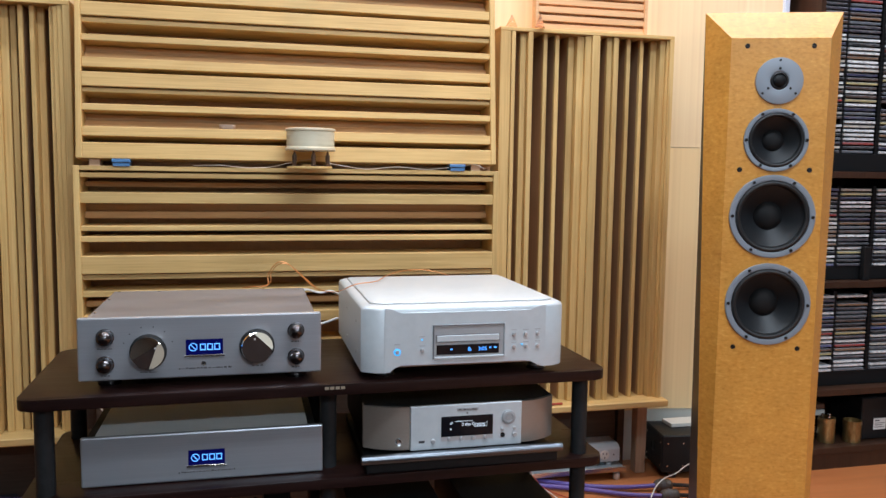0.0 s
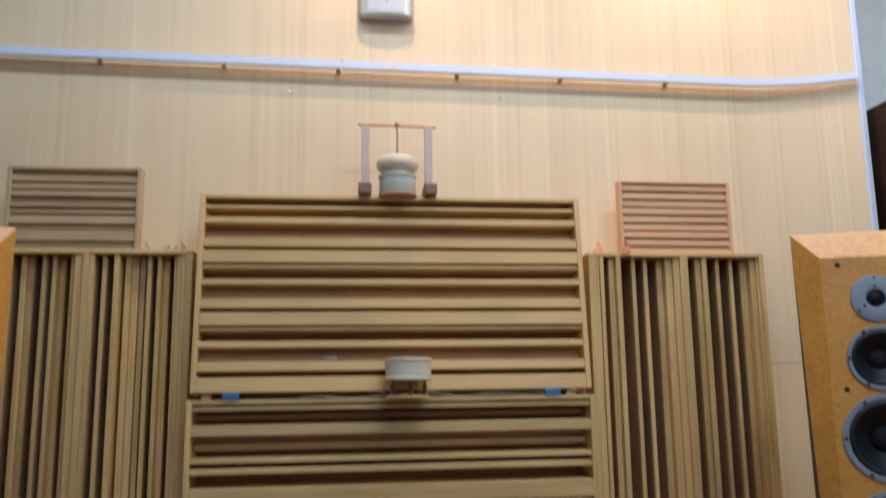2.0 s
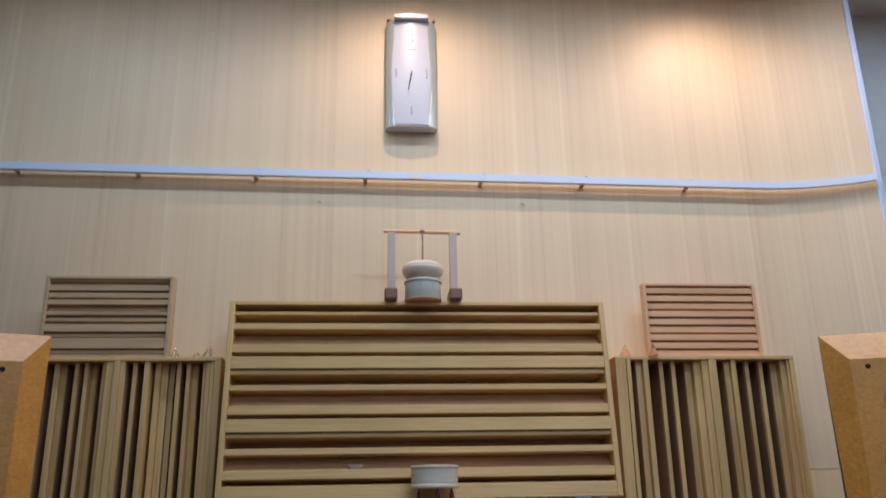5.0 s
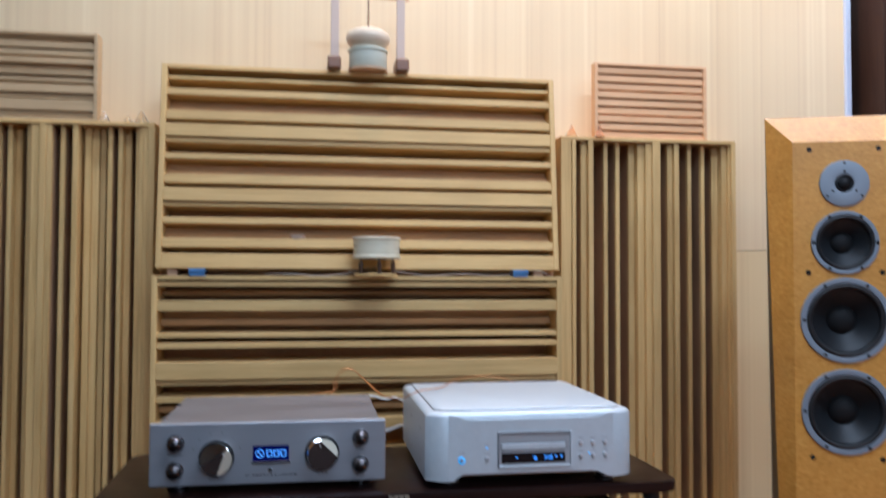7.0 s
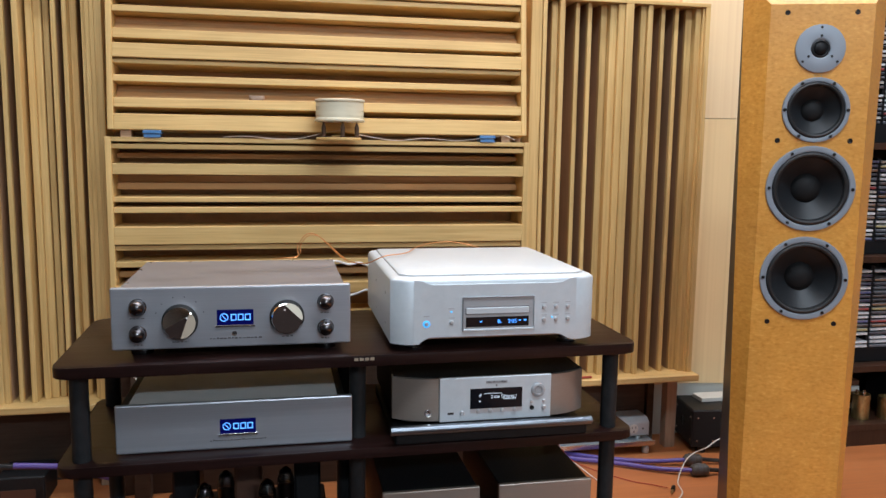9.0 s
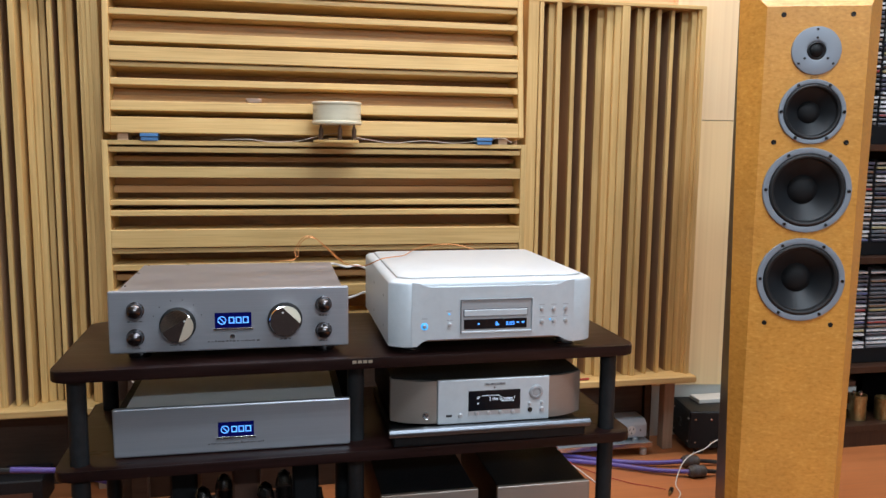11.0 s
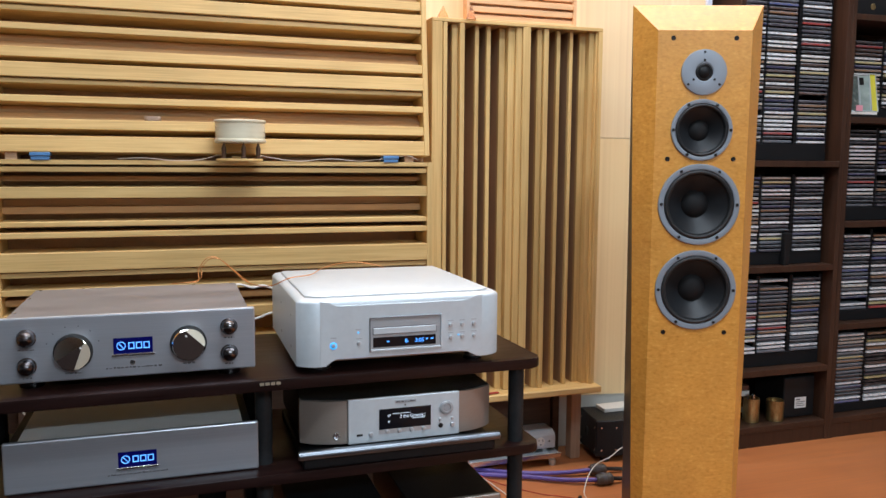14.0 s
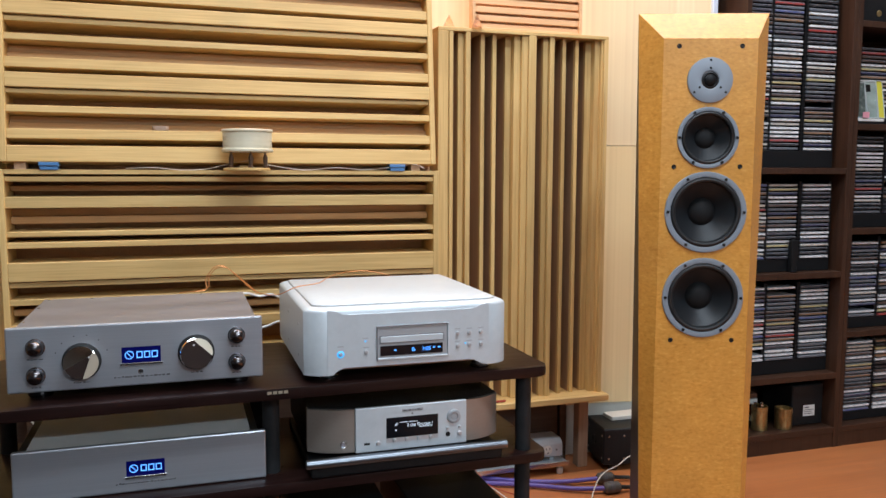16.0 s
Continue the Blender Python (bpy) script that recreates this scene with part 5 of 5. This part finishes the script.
def loudspeaker():
    t = thing("loudspeaker", (1.505, 1.67, 0), "tall birdseye maple floor loudspeaker with grey-rimmed drivers", "loudspeaker", "pair of loudspeakers", turn=-20)
    zt, l0, l1, k = 1.356, 0.019, 0.047, 1.45
    F = 0.110
    drivers = ((1.124, 0.0725, "midrange_driver"), (0.947, 0.097, "woofer"), (0.740, 0.097, "woofer"))
    # front face with round openings
    bm = bmesh.new()
    outer = [bm.verts.new(c) for c in ((-F, 0, 0.012), (F, 0, 0.012), (F, 0, zt), (-F, 0, zt))]
    edges = [bm.edges.new((outer[i], outer[(i + 1) % 4])) for i in range(4)]
    for z, r, _ in drivers:
        ring = [bm.verts.new((r * 0.9 * math.cos(2 * math.pi * i / 48), 0, z + r * 0.9 * math.sin(2 * math.pi * i / 48))) for i in range(48)]
        edges += [bm.edges.new((ring[i], ring[(i + 1) % 48])) for i in range(48)]
    bmesh.ops.triangle_fill(bm, edges=edges, use_beauty=True, use_dissolve=False)
    O0, O1 = F + l0, F + l1
    d0, d1 = l0 * k, l1 * k
    zo = zt + 0.070
    lb, lt = bm.verts.new((-O0, d0, 0.012)), bm.verts.new((-O1, d1, zo))
    rb, rt = bm.verts.new((O0, d0, 0.012)), bm.verts.new((O1, d1, zo))
    bm.faces.new((outer[0], outer[3], lt, lb))
    bm.faces.new((outer[1], rb, rt, outer[2]))
    bm.faces.new((outer[3], outer[2], rt, lt))
    part("front_baffle", bm, maple, t)
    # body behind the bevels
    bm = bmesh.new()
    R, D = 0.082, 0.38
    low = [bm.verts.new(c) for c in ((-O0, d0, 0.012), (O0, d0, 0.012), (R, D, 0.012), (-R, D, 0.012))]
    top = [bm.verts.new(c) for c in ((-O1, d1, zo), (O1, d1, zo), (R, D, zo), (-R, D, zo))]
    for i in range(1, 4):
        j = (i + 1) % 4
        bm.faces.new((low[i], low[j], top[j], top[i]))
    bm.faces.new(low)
    # one even near-black tone on the sides and back
    part("rear_body", bm, side_dark, t, "dark brown-black sides and back")
    bm = bmesh.new()
    bm.faces.new([bm.verts.new(c) for c in ((-O1, d1, zo), (O1, d1, zo), (R, D, zo), (-R, D, zo))])
    part("top_panel", bm, maple, t)
    part("plinth", add_prism(bmesh.new(), [(-O0 + 0.01, d0 + 0.01), (O0 - 0.01, d0 + 0.01), (R - 0.005, D - 0.01), (-R + 0.005, D - 0.01)], pose(0, 0, 0), pose(0, 0, 0.0125)), rubber, t)
    for z, r, nm in drivers:
        m = pose(0, 0, z, 90)
        rim = part(nm, lathe([(r * 0.90, -0.002), (r, -0.002), (r, 0.0035), (r * 0.99, 0.0048), (r * 0.975, 0.005), (r * 0.885, 0.005), (r * 0.87, 0.0045), (r * 0.86, 0.003), (r * 0.855, -0.004)], m, 64), driver_rim, t, "grey cast rim", True)
        part("surround", lathe([(r * 0.865, 0.002), (r * 0.84, 0.006), (r * 0.80, 0.0075), (r * 0.76, 0.006), (r * 0.735, 0.0), (r * 0.725, -0.004)], m, 64), rubber, rim, "black rubber roll", True)
        part("cone", lathe([(r * 0.735, -0.002), (r * 0.60, -r * 0.13), (r * 0.45, -r * 0.26), (r * 0.33, -r * 0.36)], m, 64), cone_skin, rim, "black coated cone", True)
        part("dust_cap", lathe([(r * 0.345, -r * 0.350), (r * 0.31, -r * 0.315), (r * 0.23, -r * 0.270), (r * 0.13, -r * 0.245), (0.0, -r * 0.235)], m, 40), dome_skin, rim, smooth=True)
        for a in (0, 60, 120, 180, 240, 300):
            q = m @ Vector((r * 0.93 * math.cos(radians(a)), r * 0.93 * math.sin(radians(a)), 0.0058))
            part("screw", lathe([(0.0, 0.0006), (0.0022, 0.0006), (0.0028, 0.0016), (0.0036, 0.0012), (0.0038, 0.0)], pose(*q, 90), 12), screw_black, rim)
    m = pose(0, 0, 1.259, 90)
    tw = part("tweeter", lathe([(0.0195, -0.002), (0.0205, 0.003), (0.0228, 0.0048), (0.0238, 0.005), (0.052, 0.005), (0.0528, 0.0046), (0.0532, 0.0)], m, 56), tweeter_face, t, "round grey plate", True)
    part("dome_ring", lathe([(0.0205, 0.0032), (0.017, 0.0055), (0.014, 0.003)], m, 40), rubber, tw, smooth=True)
    part("dome", lathe([(0.0145, 0.003), (0.0125, 0.007), (0.008, 0.0105), (0.0, 0.012)], m, 32), dome_skin, tw, smooth=True)
    for a, rr in ((90, 0.0465), (218, 0.0465), (322, 0.0465), (90, 0.028), (215, 0.030), (325, 0.030)):
        q = m @ Vector((rr * math.cos(radians(a)), rr * math.sin(radians(a)), 0.005))
        part("screw", lathe([(0.0, 0.0004), (0.002, 0.0004), (0.0024, 0.0012), (0.0030, 0.0)], pose(*q, 90), 12), screw_black, tw)
    for sx in (-0.008, 0.006):
        part("wire_notch", box(sx, sx + 0.0016, -0.0015, 0.001, 1.190, 1.201), brass, t)
    for sx, z in ((-0.0735, 1.338), (0.0735, 1.338), (-0.078, 1.055), (0.078, 1.056), (-0.0735, 0.635), (0.0735, 0.636)):
        part("grille_socket", lathe([(0.0, 0.0005), (0.0032, 0.0006), (0.0044, 0.0014), (0.0056, 0.001), (0.006, -0.001)], pose(sx, 0, z, 90), 16), screw_black, t)
    return t


right_speaker = loudspeaker()
copy_thing(right_speaker, pose(-0.527, 1.67, 0, 0, 0, 20))

# ---- bookcases of discs ----
BY, BD = 2.40, 0.28


def bookcase(x0, x1, top, boards, label):
    t = thing("bookcase", ((x0 + x1) / 2, BY, 0), label, "bookcase", "bookcases along the recess")
    for a in (x0, x1 - 0.020):
        wpart("side_panel", box(a, a + 0.020, BY, BY + BD, 0, top, 0.001), case_wood, t)
    wpart("back_panel", box(x0 + 0.020, x1 - 0.020, BY + BD - 0.008, BY + BD, 0.07, top), case_wood, t)
    wpart("plinth", box(x0 + 0.020, x1 - 0.020, BY + 0.004, BY + 0.02, 0, 0.056), case_wood, t)
    wpart("top_board", box(x0 + 0.020, x1 - 0.020, BY, BY + BD - 0.008, top - 0.022, top, 0.001), case_wood, t)
    for z in boards:
        wpart("shelf", box(x0 + 0.020, x1 - 0.020, BY + 0.001, BY + BD - 0.008, z - 0.022, z, 0.001), case_wood, t)
    return t


bookcase(2.183, 2.669, 2.04, (0.078, 0.290, 0.676, 1.060), "dark walnut bookcase packed with discs")
bookcase(2.670, 3.158, 2.04, (0.078, 0.444, 0.835, 1.224, 1.597), "dark walnut bookcase with discs and small boxes")

CDY, CDW, CDT, PITCH = 2.448, 0.1255, 0.0082, 0.01480


def case_mesh():
    bm = box(0, CDW, 0, 0.142, 0, CDT, 0.0006)
    bmesh.ops.recalc_face_normals(bm, faces=bm.faces[:])
    me = bpy.data.meshes.new("disc_case")
    bm.to_mesh(me)
    bm.free()
    me.materials.append(spine_mat)
    return me


disc_mesh = case_mesh()
rnd = random.Random(11)


def disc_column(x, z0, z1, skip=0.03):
    z = z0
    while z + CDT < z1:
        if rnd.random() > skip:
            ob = new("disc_case", disc_mesh)
            ob.location = (x + rnd.uniform(-0.001, 0.001), CDY + rnd.uniform(-0.002, 0.004), z)
            tagged(ob, "plastic disc case lying flat, printed spine outward", "disc case", "disc cases in the slotted racks")
        z += PITCH


def disc_rack(xs, z0, z1, base, label):
    t = thing("disc_rack", ((xs[0] + xs[-1]) / 2, 2.50, z0), label, "disc rack", "slotted disc racks")
    for x in xs:
        wpart("slotted_wall", box(x - 0.007, x + 0.007, CDY + 0.006, CDY + 0.15, z0, z1), rack_plastic, t)
        bm = bmesh.new()
        z = z0 + base
        while z < z1 - 0.004:
            add_box(bm, x - 0.0115, x + 0.0115, CDY + 0.004, CDY + 0.148, z - 0.0019, z - 0.0004)
            z += PITCH
        wpart("slot_ribs", bm, rack_plastic, t)
    wpart("rack_base", box(xs[0] - 0.007, xs[-1] + 0.007, CDY + 0.003, CDY + 0.15, z0, z0 + base - 0.003, 0.002), rack_plastic, t)
    wpart("rack_back", box(xs[0] - 0.007, xs[-1] + 0.007, CDY + 0.152, CDY + 0.156, z0, z1), rack_plastic, t)
    return t


for z0, z1, base, dx in ((1.060, 2.00, 0.066, 0.0), (0.676, 1.010, 0.050, 0.006), (0.290, 0.635, 0.055, 0.018)):
    disc_rack((2.215, 2.3345 + dx, 2.4855 + dx, 2.6220 + dx), z0 + 0.0005, z1, base, "black slotted disc rack standing on a bookcase shelf")
    for x in (2.204 + dx, 2.3420 + dx, 2.4945 + dx):
        disc_column(x, z0 + base, z1 - 0.004)

# the further bookcase
far_discs = bmesh.new()
for z0, z1, base in ((0.078, 0.40, 0.038), (0.444, 0.80, 0.045), (0.835, 1.19, 0.055), (1.224, 1.52, 0.04)):
    disc_rack((2.734, 2.878, 3.022), z0 + 0.0005, z1, base, "black slotted disc rack standing on a bookcase shelf")
    disc_column(2.7435, z0 + base, z1 - 0.008)
    z = z0 + base
    while z + CDT < z1 - 0.008:
        if rnd.random() > 0.04:
            x, dy = 2.8875 + rnd.uniform(-0.001, 0.001), rnd.uniform(-0.002, 0.004)
            add_box(far_discs, x, x + CDW, CDY + dy, CDY + dy + 0.142, z, z + CDT)
        z += PITCH

solo("disc_cases", far_discs, far_spines, "plastic disc cases packed in slotted racks, printed spines outward", "disc cases", kind="stuff")

# small things in the bookcases
for x, y, h, r, studs in ((2.362, 2.47, 0.090, 0.030, 3), (2.460, 2.455, 0.078, 0.032, 0)):
    bt = thing("brass_canister", (x, y, 0.0785), "aged brass canister with a ribbed rim", "canister", "brass canisters")
    part("body", lathe([(0.0, 0.0), (r, 0.0), (r, h * 0.80), (r * 1.03, h * 0.81), (r * 1.03, h * 0.90), (r, h * 0.91), (r, h), (r * 0.90, h), (r * 0.88, h - 0.012), (0.0, h - 0.012)], steps=28), brass, bt, smooth=True)
    for a in (20, 140, 260)[:studs]:
        part("stud", lathe([(0.0, 0.0), (0.006, 0.0), (0.006, 0.022), (0.0, 0.024)], pose(r * 0.5 * math.cos(radians(a)), r * 0.5 * math.sin(radians(a)), h - 0.012), 12), satin_chrome, bt, smooth=True)
bb = thing("black_case", (2.53, 2.52, 0.0785), "black equipment case with a white paper label", "case")
wpart("body", box(2.500, 2.645, 2.455, 2.62, 0.0785, 0.235, 0.004), black_metal, bb)
wpart("paper_label", box(2.552, 2.605, 2.4535, 2.4549, 0.114, 0.156), paper, bb, "white paper label")
wpart("label_bars", bars([(2.557, 2.577, 0.145, 0.150), (2.557, 2.600, 0.137, 0.1395), (2.557, 2.591, 0.130, 0.1325), (2.557, 2.598, 0.122, 0.1245)], 2.4534, 0.0003), dark_ink, bb)
for k in range(3):
    wpart("terminal", lathe([(0.0, 0.0), (0.008, 0.0), (0.008, 0.03), (0.0, 0.032)], pose(2.525 + k * 0.045, 2.50, 0.235), 12), rubber, bb, smooth=True)
sb = thing("book_stack", (2.29, 2.53, 0.0785), "stack of pale-edged cases lying flat", "stack")
for k in range(6):
    wpart("case", box(2.225, 2.385, 2.510 + 0.004 * (k % 2), 2.65, 0.0787 + k * 0.021, 0.0787 + k * 0.021 + 0.019, 0.001), (black_metal, paper, copper_case)[k % 3], sb)
solo("small_speaker_box", box(2.436, 2.461, 2.420, 2.442, 0.6765, 0.797, 0.002), black_metal, "little black block standing before the discs", "block")
eb = thing("black_box", (2.80, 2.48, 1.5975), "black box with a round gold emblem", "box")
wpart("body", box(2.69, 2.94, 2.43, 2.60, 1.5975, 1.75, 0.003), black_metal, eb)
wpart("emblem", lathe([(0.0, 0.001), (0.011, 0.001), (0.012, 0.0)], facing(2.792, 2.43, 1.632), 24), brass, eb, "round gold emblem")
def leaning_case(x, w, h, tilt, card, label, sticker=None):
    """An upright clear case: a printed card between two thin clear lids, bright at its edges."""
    t = thing("jewel_case", (x + w / 2, 2.425, 1.2465), label, "disc case", "leaning cases", turn=tilt, lean=-9)
    part("printed_card", box(-w / 2 + 0.003, w / 2 - 0.003, -0.002, 0.002, 0.003, h - 0.003), card, t)
    for x0, x1, z0, z1 in ((-w / 2, -w / 2 + 0.003, 0, h), (w / 2 - 0.003, w / 2, 0, h), (-w / 2 + 0.003, w / 2 - 0.003, 0, 0.003), (-w / 2 + 0.003, w / 2 - 0.003, h - 0.003, h)):
        part("clear_edge", box(x0, x1, -0.005, 0.005, z0, z1, 0.0006), clear_plastic, t)
    if sticker:
        part("sticker", box(*sticker[:2], -0.0026, -0.0021, *sticker[2:]), screw_black, t, "black square sticker")
    return t


for k in range(2):
    flat = box(2.689, 2.826, 2.414, 2.555, 1.2243 + 0.0105 * k, 1.2243 + 0.0105 * k + 0.0100, 0.0008)
    solo("disc_case", flat, (rack_plastic, paper)[k], ("black disc case lying flat on the shelf", "white disc case lying flat on another")[k], "disc case", "leaning cases")
leaning_case(2.690, 0.072, 0.135, 7, teal_card, "clear case with a dark teal card leaning on a shelf")
leaning_case(2.752, 0.050, 0.140, -10, pale_card, "clear case with a pale green card leaning on a shelf", (-0.022, 0.0, 0.100, 0.128))
leaning_case(2.806, 0.034, 0.145, 3, yellow_card, "yellow printed card in a clear case standing on a shelf")
solo("price_tag", box(2.722, 2.752, 2.4105, 2.4125, 1.2468, 1.268), pink_paper, "small pink paper tag on the shelf", "tag")

# ---- floor behind the rack ----
pc = thing("power_conditioner", (1.45, 2.52, 0), "silver power conditioner with white outlets on a metal stand", "power conditioner")
wpart("stand_plate", box(1.150, 1.562, 2.462, 2.60, 0.032, 0.043, 0.002), white_alu, pc)
wpart("stand_lip", box(1.150, 1.562, 2.458, 2.4615, 0.030, 0.047, 0.001), satin_chrome, pc)
for fx in (1.20, 1.535):
    for fy in (2.475, 2.58):
        foot = wpart("stand_foot", lathe([(0.0, 0.0), (0.010, 0.0), (0.012, 0.003), (0.012, 0.020), (0.008, 0.024), (0.008, 0.032), (0.0, 0.032)], pose(fx, fy, 0), 16), white_alu, pc, smooth=True)
for fx in (1.375, 1.515):
    for fy in (2.50, 2.58):
        wpart("case_foot", lathe([(0.0, 0.043), (0.010, 0.043), (0.011, 0.046), (0.011, 0.060), (0.0, 0.060)], pose(fx, fy, 0), 14), satin_chrome, pc, smooth=True)
profile = [(2.482, 0.060), (2.482, 0.102), (2.485, 0.107), (2.500, 0.1165), (2.510, 0.118), (2.605, 0.118), (2.605, 0.060)]
turned = Matrix(((0, 0, 1, 0), (1, 0, 0, 0), (0, 1, 0, 0), (0, 0, 0, 1)))
wpart("case", add_prism(bmesh.new(), profile, Matrix.Translation((1.345, 0, 0)) @ turned, Matrix.Translation((1.548, 0, 0)) @ turned), white_alu, pc)
for ox in (1.415, 1.492):
    o = wpart("outlet", lathe([(0.0, 0.003), (0.0150, 0.003), (0.0165, 0.002), (0.017, 0.0)], facing(ox, 2.482, 0.083), 24), outlet_white, pc, "white outlet")
    wpart("outlet_slot", bars([(ox - 0.008, ox - 0.0055, 0.085, 0.092), (ox + 0.0055, ox + 0.008, 0.085, 0.093), (ox - 0.002, ox + 0.002, 0.072, 0.077)], 2.4790, 0.0004), dark_ink, o)
wpart("screw", lathe([(0.0, 0.001), (0.003, 0.001), (0.0032, 0.0)], facing(1.526, 2.482, 0.083), 10), dark_ink, pc)

bx = thing("black_unit", (1.86, 2.50, 0), "black metal power unit with chrome screws and silver edge bars", "power unit", turn=-8)
part("body", box(-0.165, 0.165, -0.085, 0.085, 0.022, 0.152, 0.004), black_metal, bx)
for sx in (-0.12, 0.12):
    for sy in (-0.06, 0.06):
        part("foot", lathe([(0.0, 0.0), (0.016, 0.0), (0.018, 0.022), (0.0, 0.022)], pose(sx, sy, 0), 14), rubber, bx)
part("edge_bar", box(-0.06, 0.165, -0.0885, -0.0855, 0.140, 0.149), satin_chrome, bx)
part("edge_bar", box(-0.06, 0.165, -0.0885, -0.0855, 0.030, 0.040), satin_chrome, bx)
for sz in (0.045, 0.125):
    for sy in (-0.07, 0.06):
        part("screw", lathe([(0.0, 0.0015), (0.003, 0.001), (0.0034, 0.0)], pose(-0.165, sy, sz, 0, -90, 0), 10), satin_chrome, bx)
for sx in (-0.145, -0.09):
    for sz in (0.045, 0.125):
        part("screw", lathe([(0.0, 0.0015), (0.003, 0.001), (0.0034, 0.0)], pose(sx, -0.085, sz, 90), 10), satin_chrome, bx)
part("socket", lathe([(0.0, 0.001), (0.012, 0.001), (0.015, 0.003), (0.016, 0.0)], pose(-0.165, 0.0, 0.09, 0, -90, 0), 18), rubber, bx)
solo("paper_sheet", box(1.76, 1.95, 2.515, 2.58, 0.1525, 0.166, 0.001), booklet_grey, "pale booklet lying on the black power unit", "booklet")
solo("pencil", lathe([(0.0, 0.0), (0.004, 0.002), (0.004, 0.075), (0.0, 0.08)], pose(1.235, 2.428, 0.2885, 0, 90, 4), 8), red_pencil, "short red pencil on the diffuser's ledge", "pencil")

solo("cable", tube([(1.05, 2.56, 0.02), (1.22, 2.50, 0.013), (1.36, 2.42, 0.013), (1.50, 2.372, 0.013), (1.62, 2.345, 0.02)], 0.0075, 10), purple_wire, "thick purple power cable lying on the floor", "cable", "purple cables", smooth=True)
solo("cable", tube([(1.06, 2.50, 0.02), (1.22, 2.45, 0.013), (1.38, 2.378, 0.013), (1.50, 2.31, 0.013), (1.60, 2.262, 0.02)], 0.0075, 10), purple_wire, "thick purple power cable lying on the floor", "cable", "purple cables", smooth=True)
for (x, y), (x2, y2) in (((1.61, 2.347), (1.78, 2.33)), ((1.59, 2.265), (1.76, 2.26))):
    pl = thing("power_plug", (x, y, 0), "taupe power plug on the floor", "plug", "power plugs")
    wpart("shell", lathe([(0.0, 0.0), (0.013, 0.0), (0.019, 0.008), (0.019, 0.050), (0.013, 0.058), (0.0, 0.058)], pose(x, y, 0.0195, 0, 90, math.degrees(math.atan2(y2 - y, x2 - x))), 18), plug_shell, pl, smooth=True)
    wpart("collar", lathe([(0.0195, 0.018), (0.0203, 0.020), (0.0203, 0.030), (0.0195, 0.032)], pose(x, y, 0.0205, 0, 90, math.degrees(math.atan2(y2 - y, x2 - x))), 18), dark_ink, pl)
    wpart("tail", tube([(x + 0.055, y - 0.003, 0.0195), (x + 0.10, y - 0.004, 0.014), (x2, y2, 0.010), (x2 + 0.1, y2 + 0.02, 0.010)], 0.007, 8), black_wire, pl, smooth=True)
solo("cable", tube([(1.255, 2.455, 0.003), (1.272, 2.34, 0.003), (1.283, 2.24, 0.003), (1.276, 2.13, 0.003), (1.33, 2.09, 0.003), (1.44, 2.10, 0.003), (1.500, 2.15, 0.003), (1.526, 2.228, 0.003),
                    (1.58, 2.290, 0.035), (1.63, 2.325, 0.05), (1.69, 2.35, 0.055), (1.75, 2.37, 0.075), (1.85, 2.39, 0.08)], 0.0017, 8), white_wire, "white signal cable curling over the floor", "cable", "loose cables", smooth=True)
rc = thing("signal_plug", (1.475, 2.165, 0.0), "small gold signal plug lying on the floor", "plug")
wpart("shell", lathe([(0.0, 0.0), (0.005, 0.0), (0.006, 0.004), (0.006, 0.026), (0.004, 0.030), (0.0, 0.030)], pose(1.475, 2.165, 0.0065, 0, 90, 55), 14), screw_black, rc, smooth=True)
wpart("gold_tip", lathe([(0.0, 0.0), (0.0042, 0.0), (0.0042, 0.016), (0.0015, 0.017), (0.0015, 0.026), (0.0, 0.027)], pose(1.475, 2.165, 0.0065, 0, -90, 55), 14), brass, rc, smooth=True)
solo("wire", tube([(1.22, 2.47, 0.05), (1.25, 2.43, 0.012), (1.30, 2.36, 0.003), (1.38, 2.26, 0.003), (1.43, 2.225, 0.003), (1.47, 2.185, 0.006)], 0.0015, 6), red_wire, "thin red wire on the floor", "wire", "thin wires", smooth=True)

# left end of the floor
ad = thing("mains_adapter", (-0.41, 2.46, 0), "black mains adapter box with a brown label", "adapter")
wpart("body", box(-0.475, -0.345, 2.40, 2.53, 0.0, 0.085, 0.004), black_metal, ad)
wpart("label", box(-0.462, -0.37, 2.3985, 2.3998, 0.018, 0.048), copper_case, ad)
solo("cable", tube([(-0.62, 2.34, 0.16), (-0.50, 2.34, 0.15), (-0.40, 2.33, 0.145), (-0.30, 2.34, 0.135)], 0.008, 10), black_wire, "black cable reaching behind the rack", "cable", "loose cables", smooth=True)
solo("cable", tube([(-0.40, 2.325, 0.150), (-0.33, 2.33, 0.142), (-0.26, 2.36, 0.12), (-0.18, 2.42, 0.06), (-0.05, 2.46, 0.012), (0.10, 2.50, 0.012), (0.45, 2.52, 0.012), (0.80, 2.52, 0.012), (1.05, 2.54, 0.016)], 0.008, 10), purple_wire, "purple power cable running behind the rack", "cable", "purple cables", smooth=True)
solo("cable", tube([(-0.60, 2.26, 0.003), (-0.45, 2.33, 0.003), (-0.34, 2.36, 0.003), (-0.25, 2.35, 0.003), (-0.16, 2.42, 0.003), (-0.12, 2.52, 0.02), (-0.10, 2.56, 0.08)], 0.0028, 8), white_wire, "white signal cable curling over the floor", "cable", "loose cables", smooth=True)
